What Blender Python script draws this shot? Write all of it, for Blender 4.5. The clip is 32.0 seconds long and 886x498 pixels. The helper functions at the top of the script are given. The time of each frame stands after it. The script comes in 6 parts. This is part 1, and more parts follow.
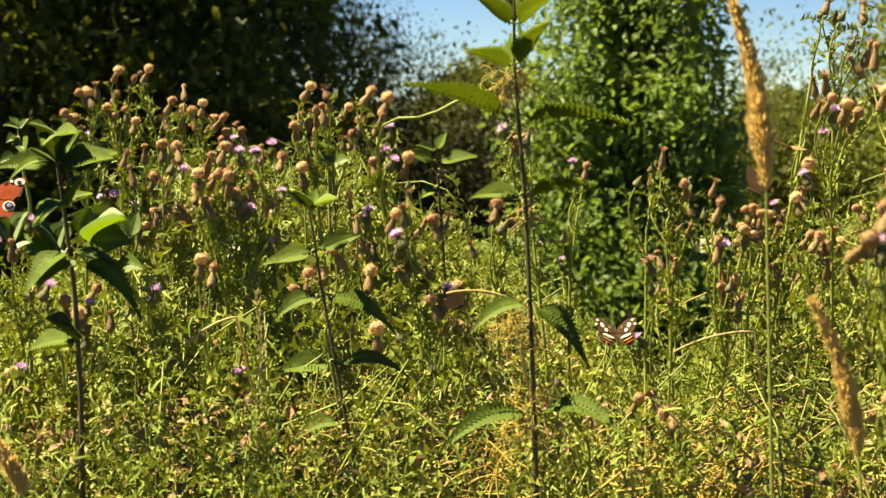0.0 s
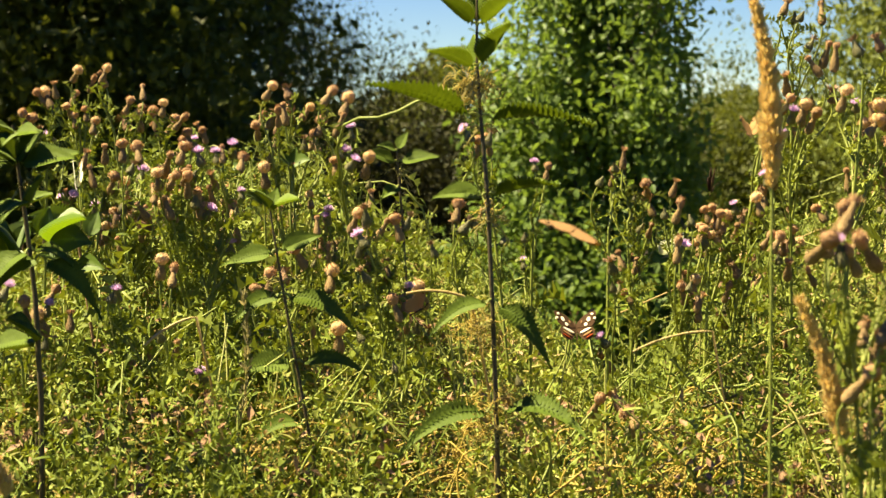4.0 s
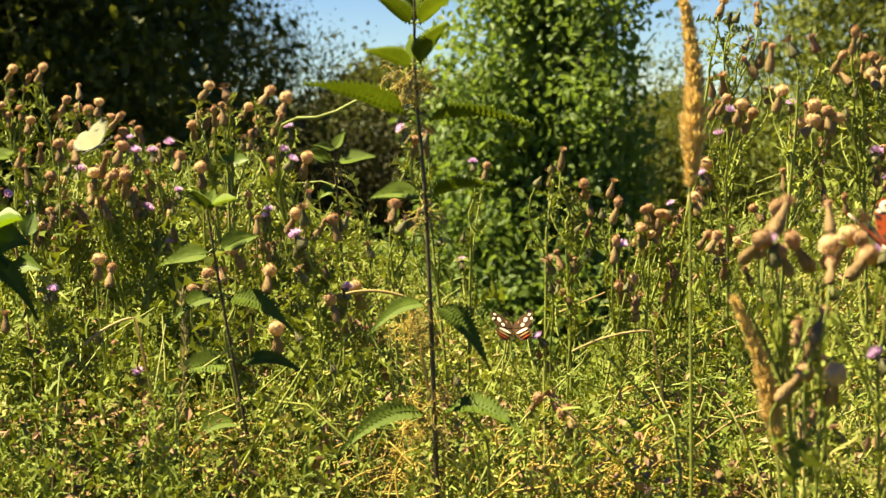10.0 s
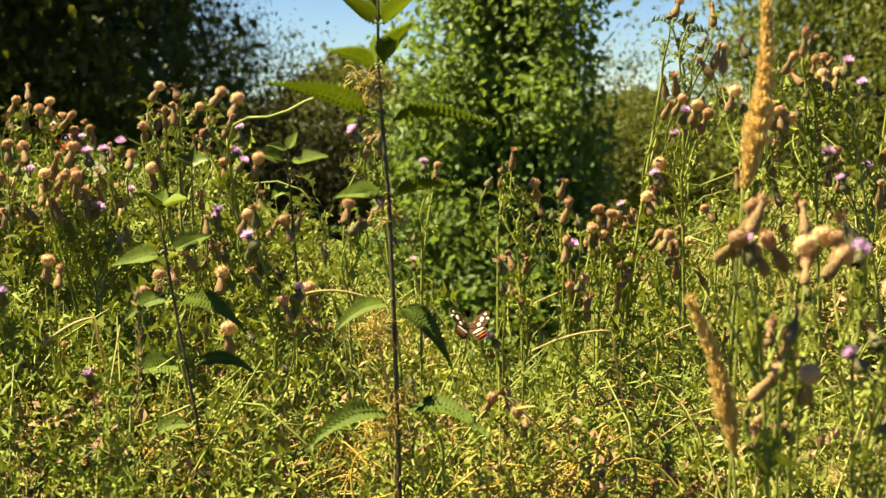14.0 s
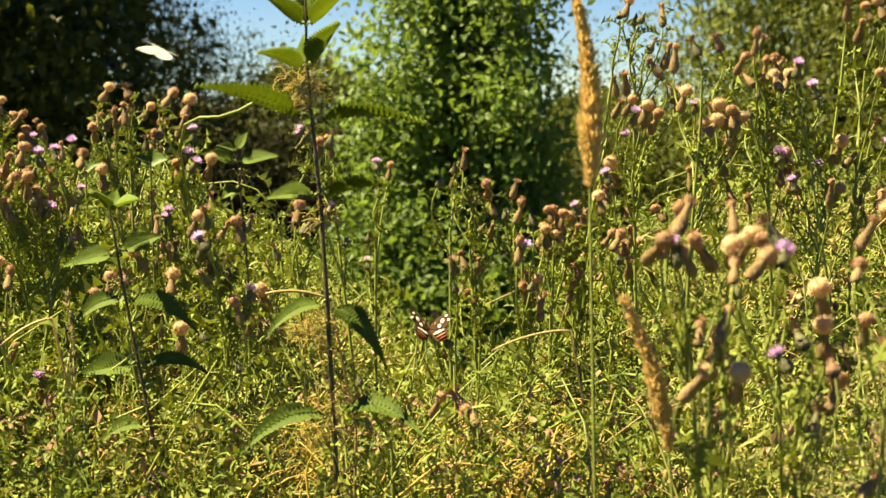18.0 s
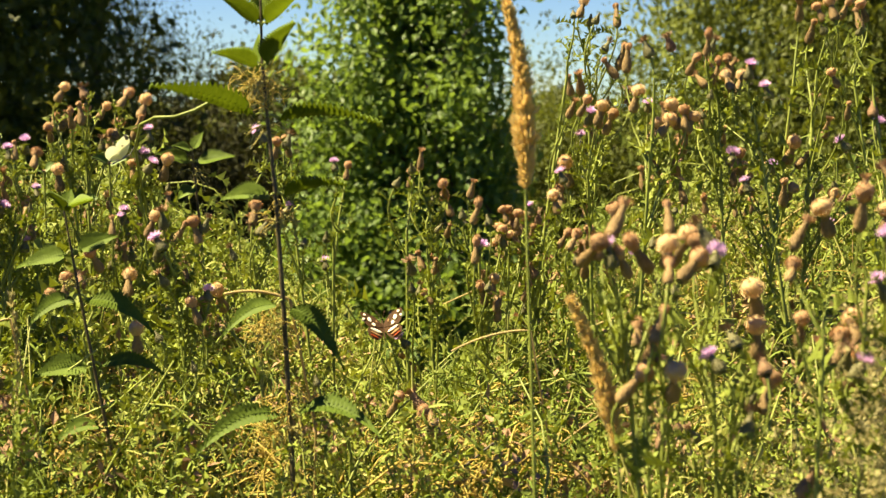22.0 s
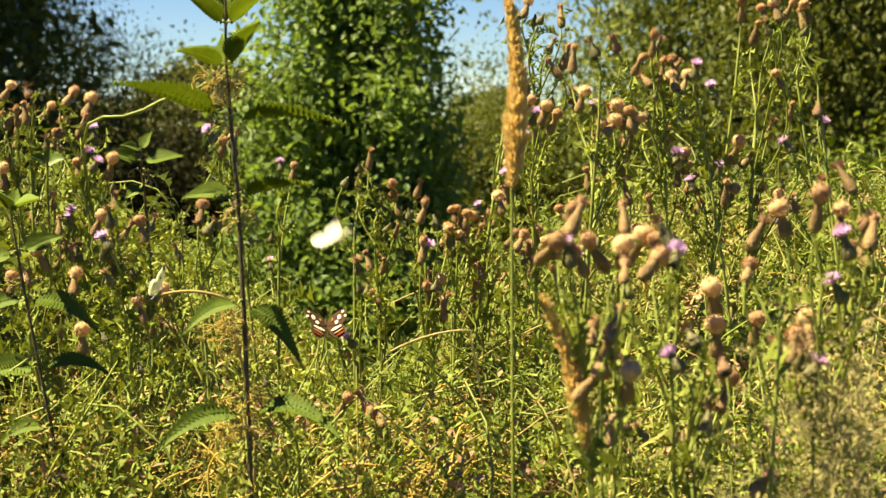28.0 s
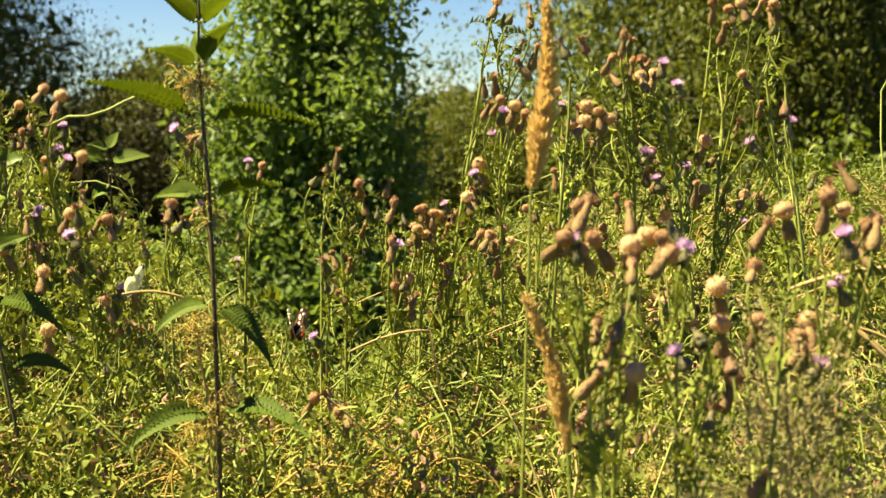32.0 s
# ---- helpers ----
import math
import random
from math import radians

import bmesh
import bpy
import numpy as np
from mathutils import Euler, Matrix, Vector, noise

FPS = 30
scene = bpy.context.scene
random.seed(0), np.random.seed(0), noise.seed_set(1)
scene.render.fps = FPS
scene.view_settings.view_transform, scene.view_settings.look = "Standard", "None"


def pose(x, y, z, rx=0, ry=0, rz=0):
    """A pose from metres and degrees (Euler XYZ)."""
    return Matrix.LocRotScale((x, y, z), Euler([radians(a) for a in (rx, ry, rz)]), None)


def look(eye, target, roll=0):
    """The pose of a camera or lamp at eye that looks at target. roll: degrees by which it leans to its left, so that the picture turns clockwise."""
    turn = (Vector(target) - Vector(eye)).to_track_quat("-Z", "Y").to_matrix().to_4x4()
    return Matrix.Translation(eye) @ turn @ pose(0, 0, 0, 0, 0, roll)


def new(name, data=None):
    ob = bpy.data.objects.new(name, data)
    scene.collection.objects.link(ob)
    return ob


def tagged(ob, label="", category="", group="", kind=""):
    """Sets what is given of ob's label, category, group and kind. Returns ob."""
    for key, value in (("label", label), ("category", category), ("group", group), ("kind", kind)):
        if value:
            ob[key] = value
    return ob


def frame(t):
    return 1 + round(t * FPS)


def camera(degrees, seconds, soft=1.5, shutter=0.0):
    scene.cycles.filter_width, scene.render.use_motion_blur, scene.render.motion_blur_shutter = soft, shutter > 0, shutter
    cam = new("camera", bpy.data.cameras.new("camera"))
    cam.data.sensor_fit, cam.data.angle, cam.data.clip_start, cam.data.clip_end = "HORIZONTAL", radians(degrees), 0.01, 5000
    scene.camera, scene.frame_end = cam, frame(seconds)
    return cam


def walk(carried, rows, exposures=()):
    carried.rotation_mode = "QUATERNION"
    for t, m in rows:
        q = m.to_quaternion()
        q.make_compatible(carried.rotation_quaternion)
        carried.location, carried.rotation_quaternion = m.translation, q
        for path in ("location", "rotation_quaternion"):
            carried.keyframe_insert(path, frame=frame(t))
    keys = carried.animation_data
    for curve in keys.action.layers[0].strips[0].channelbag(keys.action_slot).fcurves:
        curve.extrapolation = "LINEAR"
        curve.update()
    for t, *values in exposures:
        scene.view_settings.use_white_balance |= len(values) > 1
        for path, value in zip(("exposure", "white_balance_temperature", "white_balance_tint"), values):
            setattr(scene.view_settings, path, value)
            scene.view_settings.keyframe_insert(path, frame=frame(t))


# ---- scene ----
# Camera on a tripod at the edge of a flowering meadow, panning slowly to the right.
EYE = Vector((0, 0, 1.0))
FOV = 24.0
cam = camera(FOV, 32.0, soft=1.45, shutter=0.25)
cam.data.dof.use_dof, cam.data.dof.focus_distance, cam.data.dof.aperture_fstop = True, 2.0, 24.0
walk(cam, [(t, pose(*EYE, 89.0, 0, -0.27646 * t)) for t in (0, 8, 16, 24, 32)],
     exposures=[(0, 2.31, 8200, 4), (32, 2.31, 8200, 4)])

# ---- sky and sun ----
SUN_AZ, SUN_EL = -86.0, 59.0          # degrees clockwise from the first view, and above the horizon
world = bpy.data.worlds.new("sky")
world.use_nodes = True
scene.world = world
wn, wl = world.node_tree.nodes, world.node_tree.links
sky = wn.new("ShaderNodeTexSky")
sky.sky_type, sky.sun_disc = "NISHITA", False
sky.sun_elevation, sky.sun_rotation = radians(SUN_EL), radians(SUN_AZ)
sky.air_density, sky.dust_density, sky.ozone_density = 1.0, 0.3, 3.0
wco = wn.new("ShaderNodeTexCoord")
wmap = wn.new("ShaderNodeMapping")
wmap.inputs["Scale"].default_value = (1, 1, 2.2)
wno = wn.new("ShaderNodeTexNoise")
wno.inputs["Scale"].default_value, wno.inputs["Detail"].default_value = 5.5, 6
wra = wn.new("ShaderNodeValToRGB")
wra.color_ramp.elements[0].position, wra.color_ramp.elements[1].position = 0.62, 0.95
wmx = wn.new("ShaderNodeMix")
wmx.data_type = "RGBA"
wmx.inputs["B"].default_value = (14.0, 14.3, 15.0, 1)
wl.new(wco.outputs["Generated"], wmap.inputs["Vector"])
wl.new(wmap.outputs["Vector"], wno.inputs["Vector"])
wl.new(wno.outputs["Fac"], wra.inputs["Fac"])
wl.new(wra.outputs["Color"], wmx.inputs["Factor"])
whs = wn.new("ShaderNodeHueSaturation")
whs.inputs["Saturation"].default_value, whs.inputs["Hue"].default_value = 1.65, 0.532
wl.new(sky.outputs["Color"], whs.inputs["Color"])
wl.new(whs.outputs["Color"], wmx.inputs["A"])
wl.new(wmx.outputs["Result"], wn["Background"].inputs["Color"])
wn["Background"].inputs["Strength"].default_value = 0.036

sun = new("sun", bpy.data.lights.new("sun", "SUN"))
sun.data.energy, sun.data.angle, sun.data.color = 5.2, radians(0.5), (1.0, 0.91, 0.73)
sa, se = radians(SUN_AZ), radians(SUN_EL)
sun.matrix_basis = look((math.sin(sa) * math.cos(se) * 40, math.cos(sa) * math.cos(se) * 40, math.sin(se) * 40), (0, 0, 0))

# ---- small tools ----
rng = np.random.default_rng(7)


def spot(a, e, d):
    """The place at bearing a and elevation e (degrees) from the standpoint, d metres off."""
    return Vector((d * math.sin(radians(a)), d * math.cos(radians(a)), EYE.z + d * math.tan(radians(e))))


def mesh(name, v, faces, smooth=True):
    """A mesh from an array of places and one or more arrays of faces."""
    v = np.asarray(v, dtype=np.float32).reshape(-1, 3)
    faces = [np.asarray(f, dtype=np.int32) for f in (faces if isinstance(faces, (list, tuple)) else [faces]) if len(f)]
    me = bpy.data.meshes.new(name)
    me.vertices.add(len(v))
    me.vertices.foreach_set("co", v.ravel())
    loops = np.concatenate([f.ravel() for f in faces])
    sizes = np.concatenate([np.full(len(f), f.shape[1]) for f in faces])
    me.loops.add(len(loops))
    me.loops.foreach_set("vertex_index", loops)
    me.polygons.add(len(sizes))
    me.polygons.foreach_set("loop_start", np.concatenate([[0], np.cumsum(sizes)[:-1]]).astype(np.int32))
    me.polygons.foreach_set("use_smooth", np.full(len(sizes), smooth))
    me.update(calc_edges=True)
    return me


def part(name, me, material, parent, label="", m=None):
    """One mesh as a part under a thing or a part."""
    if not me.materials:
        me.materials.append(material)
    ob = new(name, me)
    ob.parent = parent
    if m is not None:
        ob.matrix_basis = m
    return tagged(ob, label)


def root(name, place, label, category, group=""):
    ob = new(name)
    ob.empty_display_size = 0.05
    ob.location = place
    return tagged(ob, label, category, group)


def stuff(name, me, material, label, category):
    me.materials.append(material)
    return tagged(new(name, me), label, category, kind="stuff")


class Heap:
    """Collects pieces for one joined mesh."""

    def __init__(self):
        self.v, self.f, self.n = [], {}, 0

    def add(self, v, *faces):
        for f in faces:
            f = np.asarray(f)
            self.f.setdefault(f.shape[1], []).append(f + self.n)
        v = np.asarray(v).reshape(-1, 3)
        self.v.append(v)
        self.n += len(v)

    def mesh(self, name, smooth=True):
        return mesh(name, np.concatenate(self.v), [np.concatenate(f) for f in self.f.values()], smooth)


def turns(yaw, pitch, roll):
    """Rotation matrices from arrays of angles: roll about the length (y), pitch about x, yaw about z."""
    cy, sy, cp, sp, cr, sr = np.cos(yaw), np.sin(yaw), np.cos(pitch), np.sin(pitch), np.cos(roll), np.sin(roll)
    o, z = np.ones_like(cy), np.zeros_like(cy)
    rz = np.stack([cy, -sy, z, sy, cy, z, z, z, o], -1).reshape(-1, 3, 3)
    rx = np.stack([o, z, z, z, cp, -sp, z, sp, cp], -1).reshape(-1, 3, 3)
    ry = np.stack([cr, z, sr, z, o, z, -sr, z, cr], -1).reshape(-1, 3, 3)
    return rz @ rx @ ry


def scatter(heap, tv, tf, places, rot, size):
    """Copies of a template (places tv, faces tf) at places, turned and sized."""
    tv, tf = np.asarray(tv, float), np.asarray(tf)
    size = np.asarray(size, float)
    v = np.einsum("kij,nj->kni", rot, tv) * (size[:, None, None] if size.ndim == 1 else size[:, None, :]) + places[:, None, :]
    f = tf[None] + (np.arange(len(places)) * len(tv))[:, None, None]
    heap.add(v.reshape(-1, 3), f.reshape(-1, tf.shape[1]))


def tube(points, radii, sides=6, cap=True):
    """A tube along points; returns places and faces."""
    p = np.asarray([tuple(q) for q in points], float)
    n = len(p)
    r = np.interp(np.linspace(0, 1, n), np.linspace(0, 1, len(radii)), radii) if not np.isscalar(radii) else np.full(n, radii)
    d = np.gradient(p, axis=0)
    d /= np.linalg.norm(d, axis=1)[:, None] + 1e-9
    side = np.cross(d, [0.31, 0.95, 0.05])
    side /= np.linalg.norm(side, axis=1)[:, None] + 1e-9
    up = np.cross(side, d)
    a = np.arange(sides) * 2 * np.pi / sides
    v = p[:, None] + r[:, None, None] * (np.cos(a)[None, :, None] * side[:, None] + np.sin(a)[None, :, None] * up[:, None])
    i, j = np.meshgrid(np.arange(n - 1), np.arange(sides), indexing="ij")
    k = (j + 1) % sides
    f = np.stack([i * sides + j, i * sides + k, (i + 1) * sides + k, (i + 1) * sides + j], -1).reshape(-1, 4)
    return v.reshape(-1, 3), f


def bend(p, q, sag=0.0, n=7, side=(0, 0, 1)):
    """A bowed line from p to q; sag moves its middle along side."""
    p, q, s = Vector(p), Vector(q), Vector(side)
    return [p.lerp(q, t) + s * (sag * 4 * t * (1 - t)) for t in np.linspace(0, 1, n)]


def lathe(profile, sides=10, twist=0.0):
    """A turned body from (radius, height) pairs."""
    v = [(r * math.cos(2 * math.pi * (j + i * twist) / sides), r * math.sin(2 * math.pi * (j + i * twist) / sides), z)
         for i, (r, z) in enumerate(profile) for j in range(sides)]
    f = [(i * sides + j, i * sides + (j + 1) % sides, (i + 1) * sides + (j + 1) % sides, (i + 1) * sides + j)
         for i in range(len(profile) - 1) for j in range(sides)]
    return np.array(v), np.array(f)


# ---- materials ----
def surface(name, c1, c2, scale=60.0, rough=0.6, trans=0.0, spec=0.3, bump=0.2, island=0.5, fine=6.0, tint=None):
    """A two-colour surface with broad and fine mottling, that varies from piece to piece and may let light through."""
    m = bpy.data.materials.new(name)
    m.use_nodes = True
    n, l = m.node_tree.nodes, m.node_tree.links
    b = n["Principled BSDF"]
    co, geo, inf = n.new("ShaderNodeTexCoord"), n.new("ShaderNodeNewGeometry"), n.new("ShaderNodeObjectInfo")
    big, small = n.new("ShaderNodeTexNoise"), n.new("ShaderNodeTexNoise")
    big.inputs["Scale"].default_value, big.inputs["Detail"].default_value = scale, 4
    small.inputs["Scale"].default_value, small.inputs["Detail"].default_value = scale * fine, 3
    for t in (big, small):
        l.new(co.outputs["Object"], t.inputs["Vector"])
    add = n.new("ShaderNodeMath")
    add.operation = "MULTIPLY_ADD"
    l.new(small.outputs["Fac"], add.inputs[0])
    add.inputs[1].default_value = 0.5
    l.new(big.outputs["Fac"], add.inputs[2])
    rnd = n.new("ShaderNodeMath")
    rnd.operation = "ADD"
    l.new(geo.outputs["Random Per Island"], rnd.inputs[0])
    l.new(inf.outputs["Random"], rnd.inputs[1])
    isl = n.new("ShaderNodeMath")
    isl.operation = "MULTIPLY_ADD"
    l.new(rnd.outputs[0], isl.inputs[0])
    isl.inputs[1].default_value = island
    l.new(add.outputs[0], isl.inputs[2])
    ramp = n.new("ShaderNodeValToRGB")
    e = ramp.color_ramp.elements
    lo = 0.55 + island * 0.35
    e[0].position, e[1].position = max(lo - 0.3, 0) / 2, min(lo + 0.75, 2) / 2
    e[0].color, e[1].color = (*c1, 1), (*c2, 1)
    if tint:
        x = e.new(min(lo + 0.95, 1.96) / 2)
        x.color = (*tint, 1)
    half = n.new("ShaderNodeMath")
    half.operation = "MULTIPLY"
    half.inputs[1].default_value = 0.5
    l.new(isl.outputs[0], half.inputs[0])
    l.new(half.outputs[0], ramp.inputs["Fac"])
    l.new(ramp.outputs["Color"], b.inputs["Base Color"])
    b.inputs["Roughness"].default_value = rough
    b.inputs["Specular IOR Level"].default_value = spec
    if bump:
        bp = n.new("ShaderNodeBump")
        bp.inputs["Strength"].default_value, bp.inputs["Distance"].default_value = bump, 0.002
        l.new(small.outputs["Fac"], bp.inputs["Height"])
        l.new(bp.outputs["Normal"], b.inputs["Normal"])
    if trans:
        tr, mx = n.new("ShaderNodeBsdfTranslucent"), n.new("ShaderNodeMixShader")
        hs = n.new("ShaderNodeHueSaturation")
        hs.inputs["Hue"].default_value, hs.inputs["Saturation"].default_value, hs.inputs["Value"].default_value = 0.485, 1.1, 1.5
        l.new(ramp.outputs["Color"], hs.inputs["Color"])
        l.new(hs.outputs["Color"], tr.inputs["Color"])
        mx.inputs["Fac"].default_value = trans
        l.new(b.outputs[0], mx.inputs[1])
        l.new(tr.outputs[0], mx.inputs[2])
        l.new(mx.outputs[0], n["Material Output"].inputs["Surface"])
    return m


M_GROUND = surface("soil_and_litter", (0.035, 0.045, 0.012), (0.10, 0.105, 0.03), 3, 0.95, 0, 0.1, 0.5, 0.0)
M_MAT = surface("meadow_herb", (0.022, 0.039, 0.004), (0.139, 0.182, 0.031), 14, 0.62, 0.08, 0.1, 0.1, 0.6, tint=(0.25, 0.24, 0.07))
M_THLEAF = surface("thistle_leaf", (0.026, 0.044, 0.005), (0.172, 0.208, 0.035), 50, 0.6, 0.17, 0.12, 0.2, 0.5, tint=(0.1736, 0.1829, 0.0372))
M_NETTLE = surface("nettle_leaf", (0.026, 0.048, 0.006), (0.096, 0.140, 0.021), 50, 0.6, 0.2, 0.08, 0.2, 0.3)
M_STEM = surface("green_stem", (0.074, 0.100, 0.014), (0.18, 0.205, 0.038), 40, 0.55, 0.0, 0.25, 0.2, 0.5)
M_PALESTEM = surface("pale_stem", (0.125, 0.145, 0.028), (0.25, 0.25, 0.062), 40, 0.5, 0.0, 0.3, 0.2, 0.5)
M_OCHRE = surface("faded_ochre", (0.1612, 0.1054, 0.031), (0.3348, 0.248, 0.0868), 60, 0.8, 0.2, 0.1, 0.1, 0.6)
M_STRAW = surface("dry_straw", (0.2232, 0.155, 0.0434), (0.3596, 0.2728, 0.1054), 40, 0.6, 0.15, 0.3, 0.2, 0.4)
M_DARKSTEM = surface("purple_brown_stem", (0.0279, 0.0211, 0.0087), (0.0806, 0.062, 0.0248), 60, 0.55, 0, 0.3, 0.25, 0.2)
M_DODDER = surface("yellow_thread", (0.22, 0.155, 0.025), (0.40, 0.30, 0.07), 40, 0.6, 0.2, 0.2, 0.1, 0.5)
M_SPIKE = surface("golden_grass_head", (0.30, 0.214, 0.068), (0.60, 0.47, 0.19), 60, 0.7, 0.35, 0.15, 0.2, 0.5)
M_BRACT = surface("seed_head_bracts", (0.077, 0.047, 0.018), (0.234, 0.153, 0.063), 150, 0.7, 0, 0.2, 0.3, 0.6)
M_BUD = surface("green_bud", (0.0682, 0.062, 0.0217), (0.155, 0.1426, 0.0527), 150, 0.6, 0, 0.3, 0.4, 0.3)
M_TUFT = surface("tawny_down", (0.115, 0.062, 0.027), (0.38, 0.24, 0.125), 200, 0.9, 0.25, 0.05, 0.3, 0.6)
M_CREAM = surface("cream_down", (0.274, 0.173, 0.073), (0.548, 0.403, 0.218), 200, 0.9, 0.3, 0.05, 0.3, 0.45)
M_PURPLE = surface("lilac_florets", (0.36, 0.20, 0.35), (0.62, 0.43, 0.59), 300, 0.7, 0.35, 0.1, 0.1, 0.4)
M_DEAD = surface("withered_brown", (0.105, 0.052, 0.024), (0.274, 0.169, 0.089), 150, 0.8, 0, 0.2, 0.4, 0.5)
M_BARK = surface("grey_brown_bark", (0.0434, 0.0341, 0.0248), (0.1116, 0.093, 0.0682), 9, 0.85, 0, 0.2, 0.6, 0.1)
M_TREE = surface("tree_leaf", (0.0124, 0.0198, 0.0037), (0.0744, 0.0899, 0.0161), 2.5, 0.6, 0.3, 0.15, 0, 0.6)
# tree leaf colour darkened to stand for crowns in shade
M_SHADETREE = surface("shade_toned_tree_leaf", (0.0087, 0.0143, 0.0037), (0.068, 0.082, 0.015), 2.5, 0.5, 0.4, 0.2, 0, 0.6)
# hedge leaf colour darkened to stand for half shade
M_HEDGESHADE = surface("shade_toned_hedge_leaf", (0.0074, 0.0105, 0.0031), (0.036, 0.0372, 0.0099), 2.5, 0.6, 0.15, 0.1, 0, 0.6)
M_BUSH = surface("broad_bush_leaf", (0.032, 0.060, 0.012), (0.108, 0.168, 0.036), 4, 0.5, 0.45, 0.25, 0, 0.7)
M_PALETREE = surface("olive_tree_leaf", (0.038, 0.054, 0.012), (0.135, 0.165, 0.036), 2.0, 0.6, 0.3, 0.15, 0, 0.6)
M_YBUSH = surface("yellow_green_leaf", (0.0372, 0.0682, 0.0074), (0.0992, 0.1426, 0.0186), 4, 0.45, 0.4, 0.3, 0, 0.6)
M_HOP = surface("lobed_climber_leaf", (0.0496, 0.0942, 0.0124), (0.0992, 0.1587, 0.0223), 20, 0.5, 0.4, 0.4, 0.2, 0.3)
M_AIRY = surface("airy_grass", (0.186, 0.1736, 0.062), (0.31, 0.2728, 0.124), 40, 0.7, 0.3, 0.1, 0.1, 0.5)
M_WHITE = surface("white_wing", (0.50, 0.51, 0.40), (0.66, 0.67, 0.55), 90, 0.7, 0.5, 0.1, 0.1, 0.1)
M_GREYTIP = surface("grey_wing_tip", (0.124, 0.1178, 0.1054), (0.217, 0.2046, 0.1736), 90, 0.8, 0.2, 0.1, 0.1, 0.1)
M_RED = surface("rust_red_wing", (0.195, 0.026, 0.008), (0.31, 0.062, 0.015), 120, 0.75, 0.25, 0.1, 0.1, 0.1)
M_BLACKWING = surface("sooty_wing", (0.005, 0.0037, 0.0031), (0.0186, 0.0124, 0.0099), 150, 0.8, 0.0, 0.1, 0.3, 0.1)
M_BROWNWING = surface("dark_brown_wing", (0.031, 0.0161, 0.0081), (0.0744, 0.0403, 0.0186), 120, 0.8, 0.1, 0.1, 0.2, 0.1)
M_UMBERWING = surface("umber_wing", (0.036, 0.019, 0.009), (0.088, 0.047, 0.021), 160, 0.8, 0.2, 0.1, 0.2, 0.1)
M_ORANGE = surface("orange_brown_wing", (0.248, 0.1364, 0.0527), (0.372, 0.2294, 0.0992), 120, 0.8, 0.3, 0.1, 0.1, 0.1)
M_IVORY = surface("ivory_patch", (0.70, 0.62, 0.42), (0.85, 0.78, 0.60), 120, 0.8, 0.2, 0.1, 0.1, 0.1)
M_BLUE = surface("violet_blue_patch", (0.062, 0.0682, 0.1736), (0.1736, 0.1736, 0.31), 120, 0.8, 0.0, 0.1, 0.1, 0.1)
M_SEEDS = surface("nettle_seed", (0.186, 0.1674, 0.0434), (0.2976, 0.2604, 0.093), 90, 0.7, 0.2, 0.1, 0.1, 0.5)

# ---- ground ----
gv, gf = [], []
for ring in (0.0, 4.0, 9.0, 20.0, 60.0, 250.0, 3000.0):
    for j in range(32):
        gv.append((ring * math.cos(j * math.pi / 16), ring * math.sin(j * math.pi / 16), 0.0))
gf = [(i * 32 + j, i * 32 + (j + 1) % 32, (i + 1) * 32 + (j + 1) % 32, (i + 1) * 32 + j) for i in range(6) for j in range(32)]
gm = mesh("ground", gv, [gf])
gm.materials.append(M_GROUND)
tagged(new("ground", gm), "dark soil and dry plant litter under the meadow", "ground", kind="structure")

# leaf templates, length along +y
LEAF_OVAL = (np.array([(0, 0, 0), (0.26, 0.35, 0.06), (0.20, 0.75, 0.05), (0, 1, -0.06), (-0.20, 0.75, 0.05), (-0.26, 0.35, 0.06)], float), np.array([(0, 1, 2, 3), (0, 3, 4, 5)]))
LEAF_DIAMOND = (np.array([(0, 0, 0), (0.24, 0.5, 0.07), (0, 1, -0.04), (-0.24, 0.5, 0.07)], float), np.array([(0, 1, 2, 3)]))
LEAF_NARROW = (np.array([(-0.05, 0, 0), (0.05, 0, 0), (0.058, 0.45, 0.10), (-0.058, 0.45, 0.10), (0.012, 1, -0.02), (-0.012, 1, -0.02)], float),
               np.array([(0, 1, 2, 3), (3, 2, 4, 5)]))


def crown(name, material, parent, blobs, count, size, template=LEAF_DIAMOND, clump=0.25, droop=0.0, seed=1, per=45):
    """Leaves in clumps through several egg-shaped parts of a crown: (x, y, z, rx, ry, rz)."""
    g = np.random.default_rng(seed)
    heap = Heap()
    vol = np.array([b[3] * b[4] * b[5] for b in blobs]) ** 0.72
    for b, share in zip(blobs, vol / vol.sum()):
        n = int(count * share)
        nc = max(6, n // per)
        c = g.normal(size=(nc, 3))
        c *= (g.random(nc) ** 0.42 / np.linalg.norm(c, axis=1))[:, None]
        c *= 0.82 + 0.36 * g.random((nc, 1))
        c = c * b[3:6] + b[0:3]
        k = g.integers(0, nc, n)
        spread = clump * (0.5 + g.random(nc))[k][:, None]
        p = c[k] + np.clip(g.normal(size=(n, 3)), -1.7, 1.7) * spread * np.array([0.5, 0.5, 0.42 + droop])
        p[:, 2] = np.maximum(p[:, 2], 0.05)
        rot = turns(g.uniform(0, 6.28, n), g.normal(-0.55 - droop, 0.55, n), g.normal(0, 0.7, n))
        scatter(heap, *template, p, rot, size * g.uniform(0.55, 1.3, n))
    return part(name, heap.mesh(name, False), material, parent)


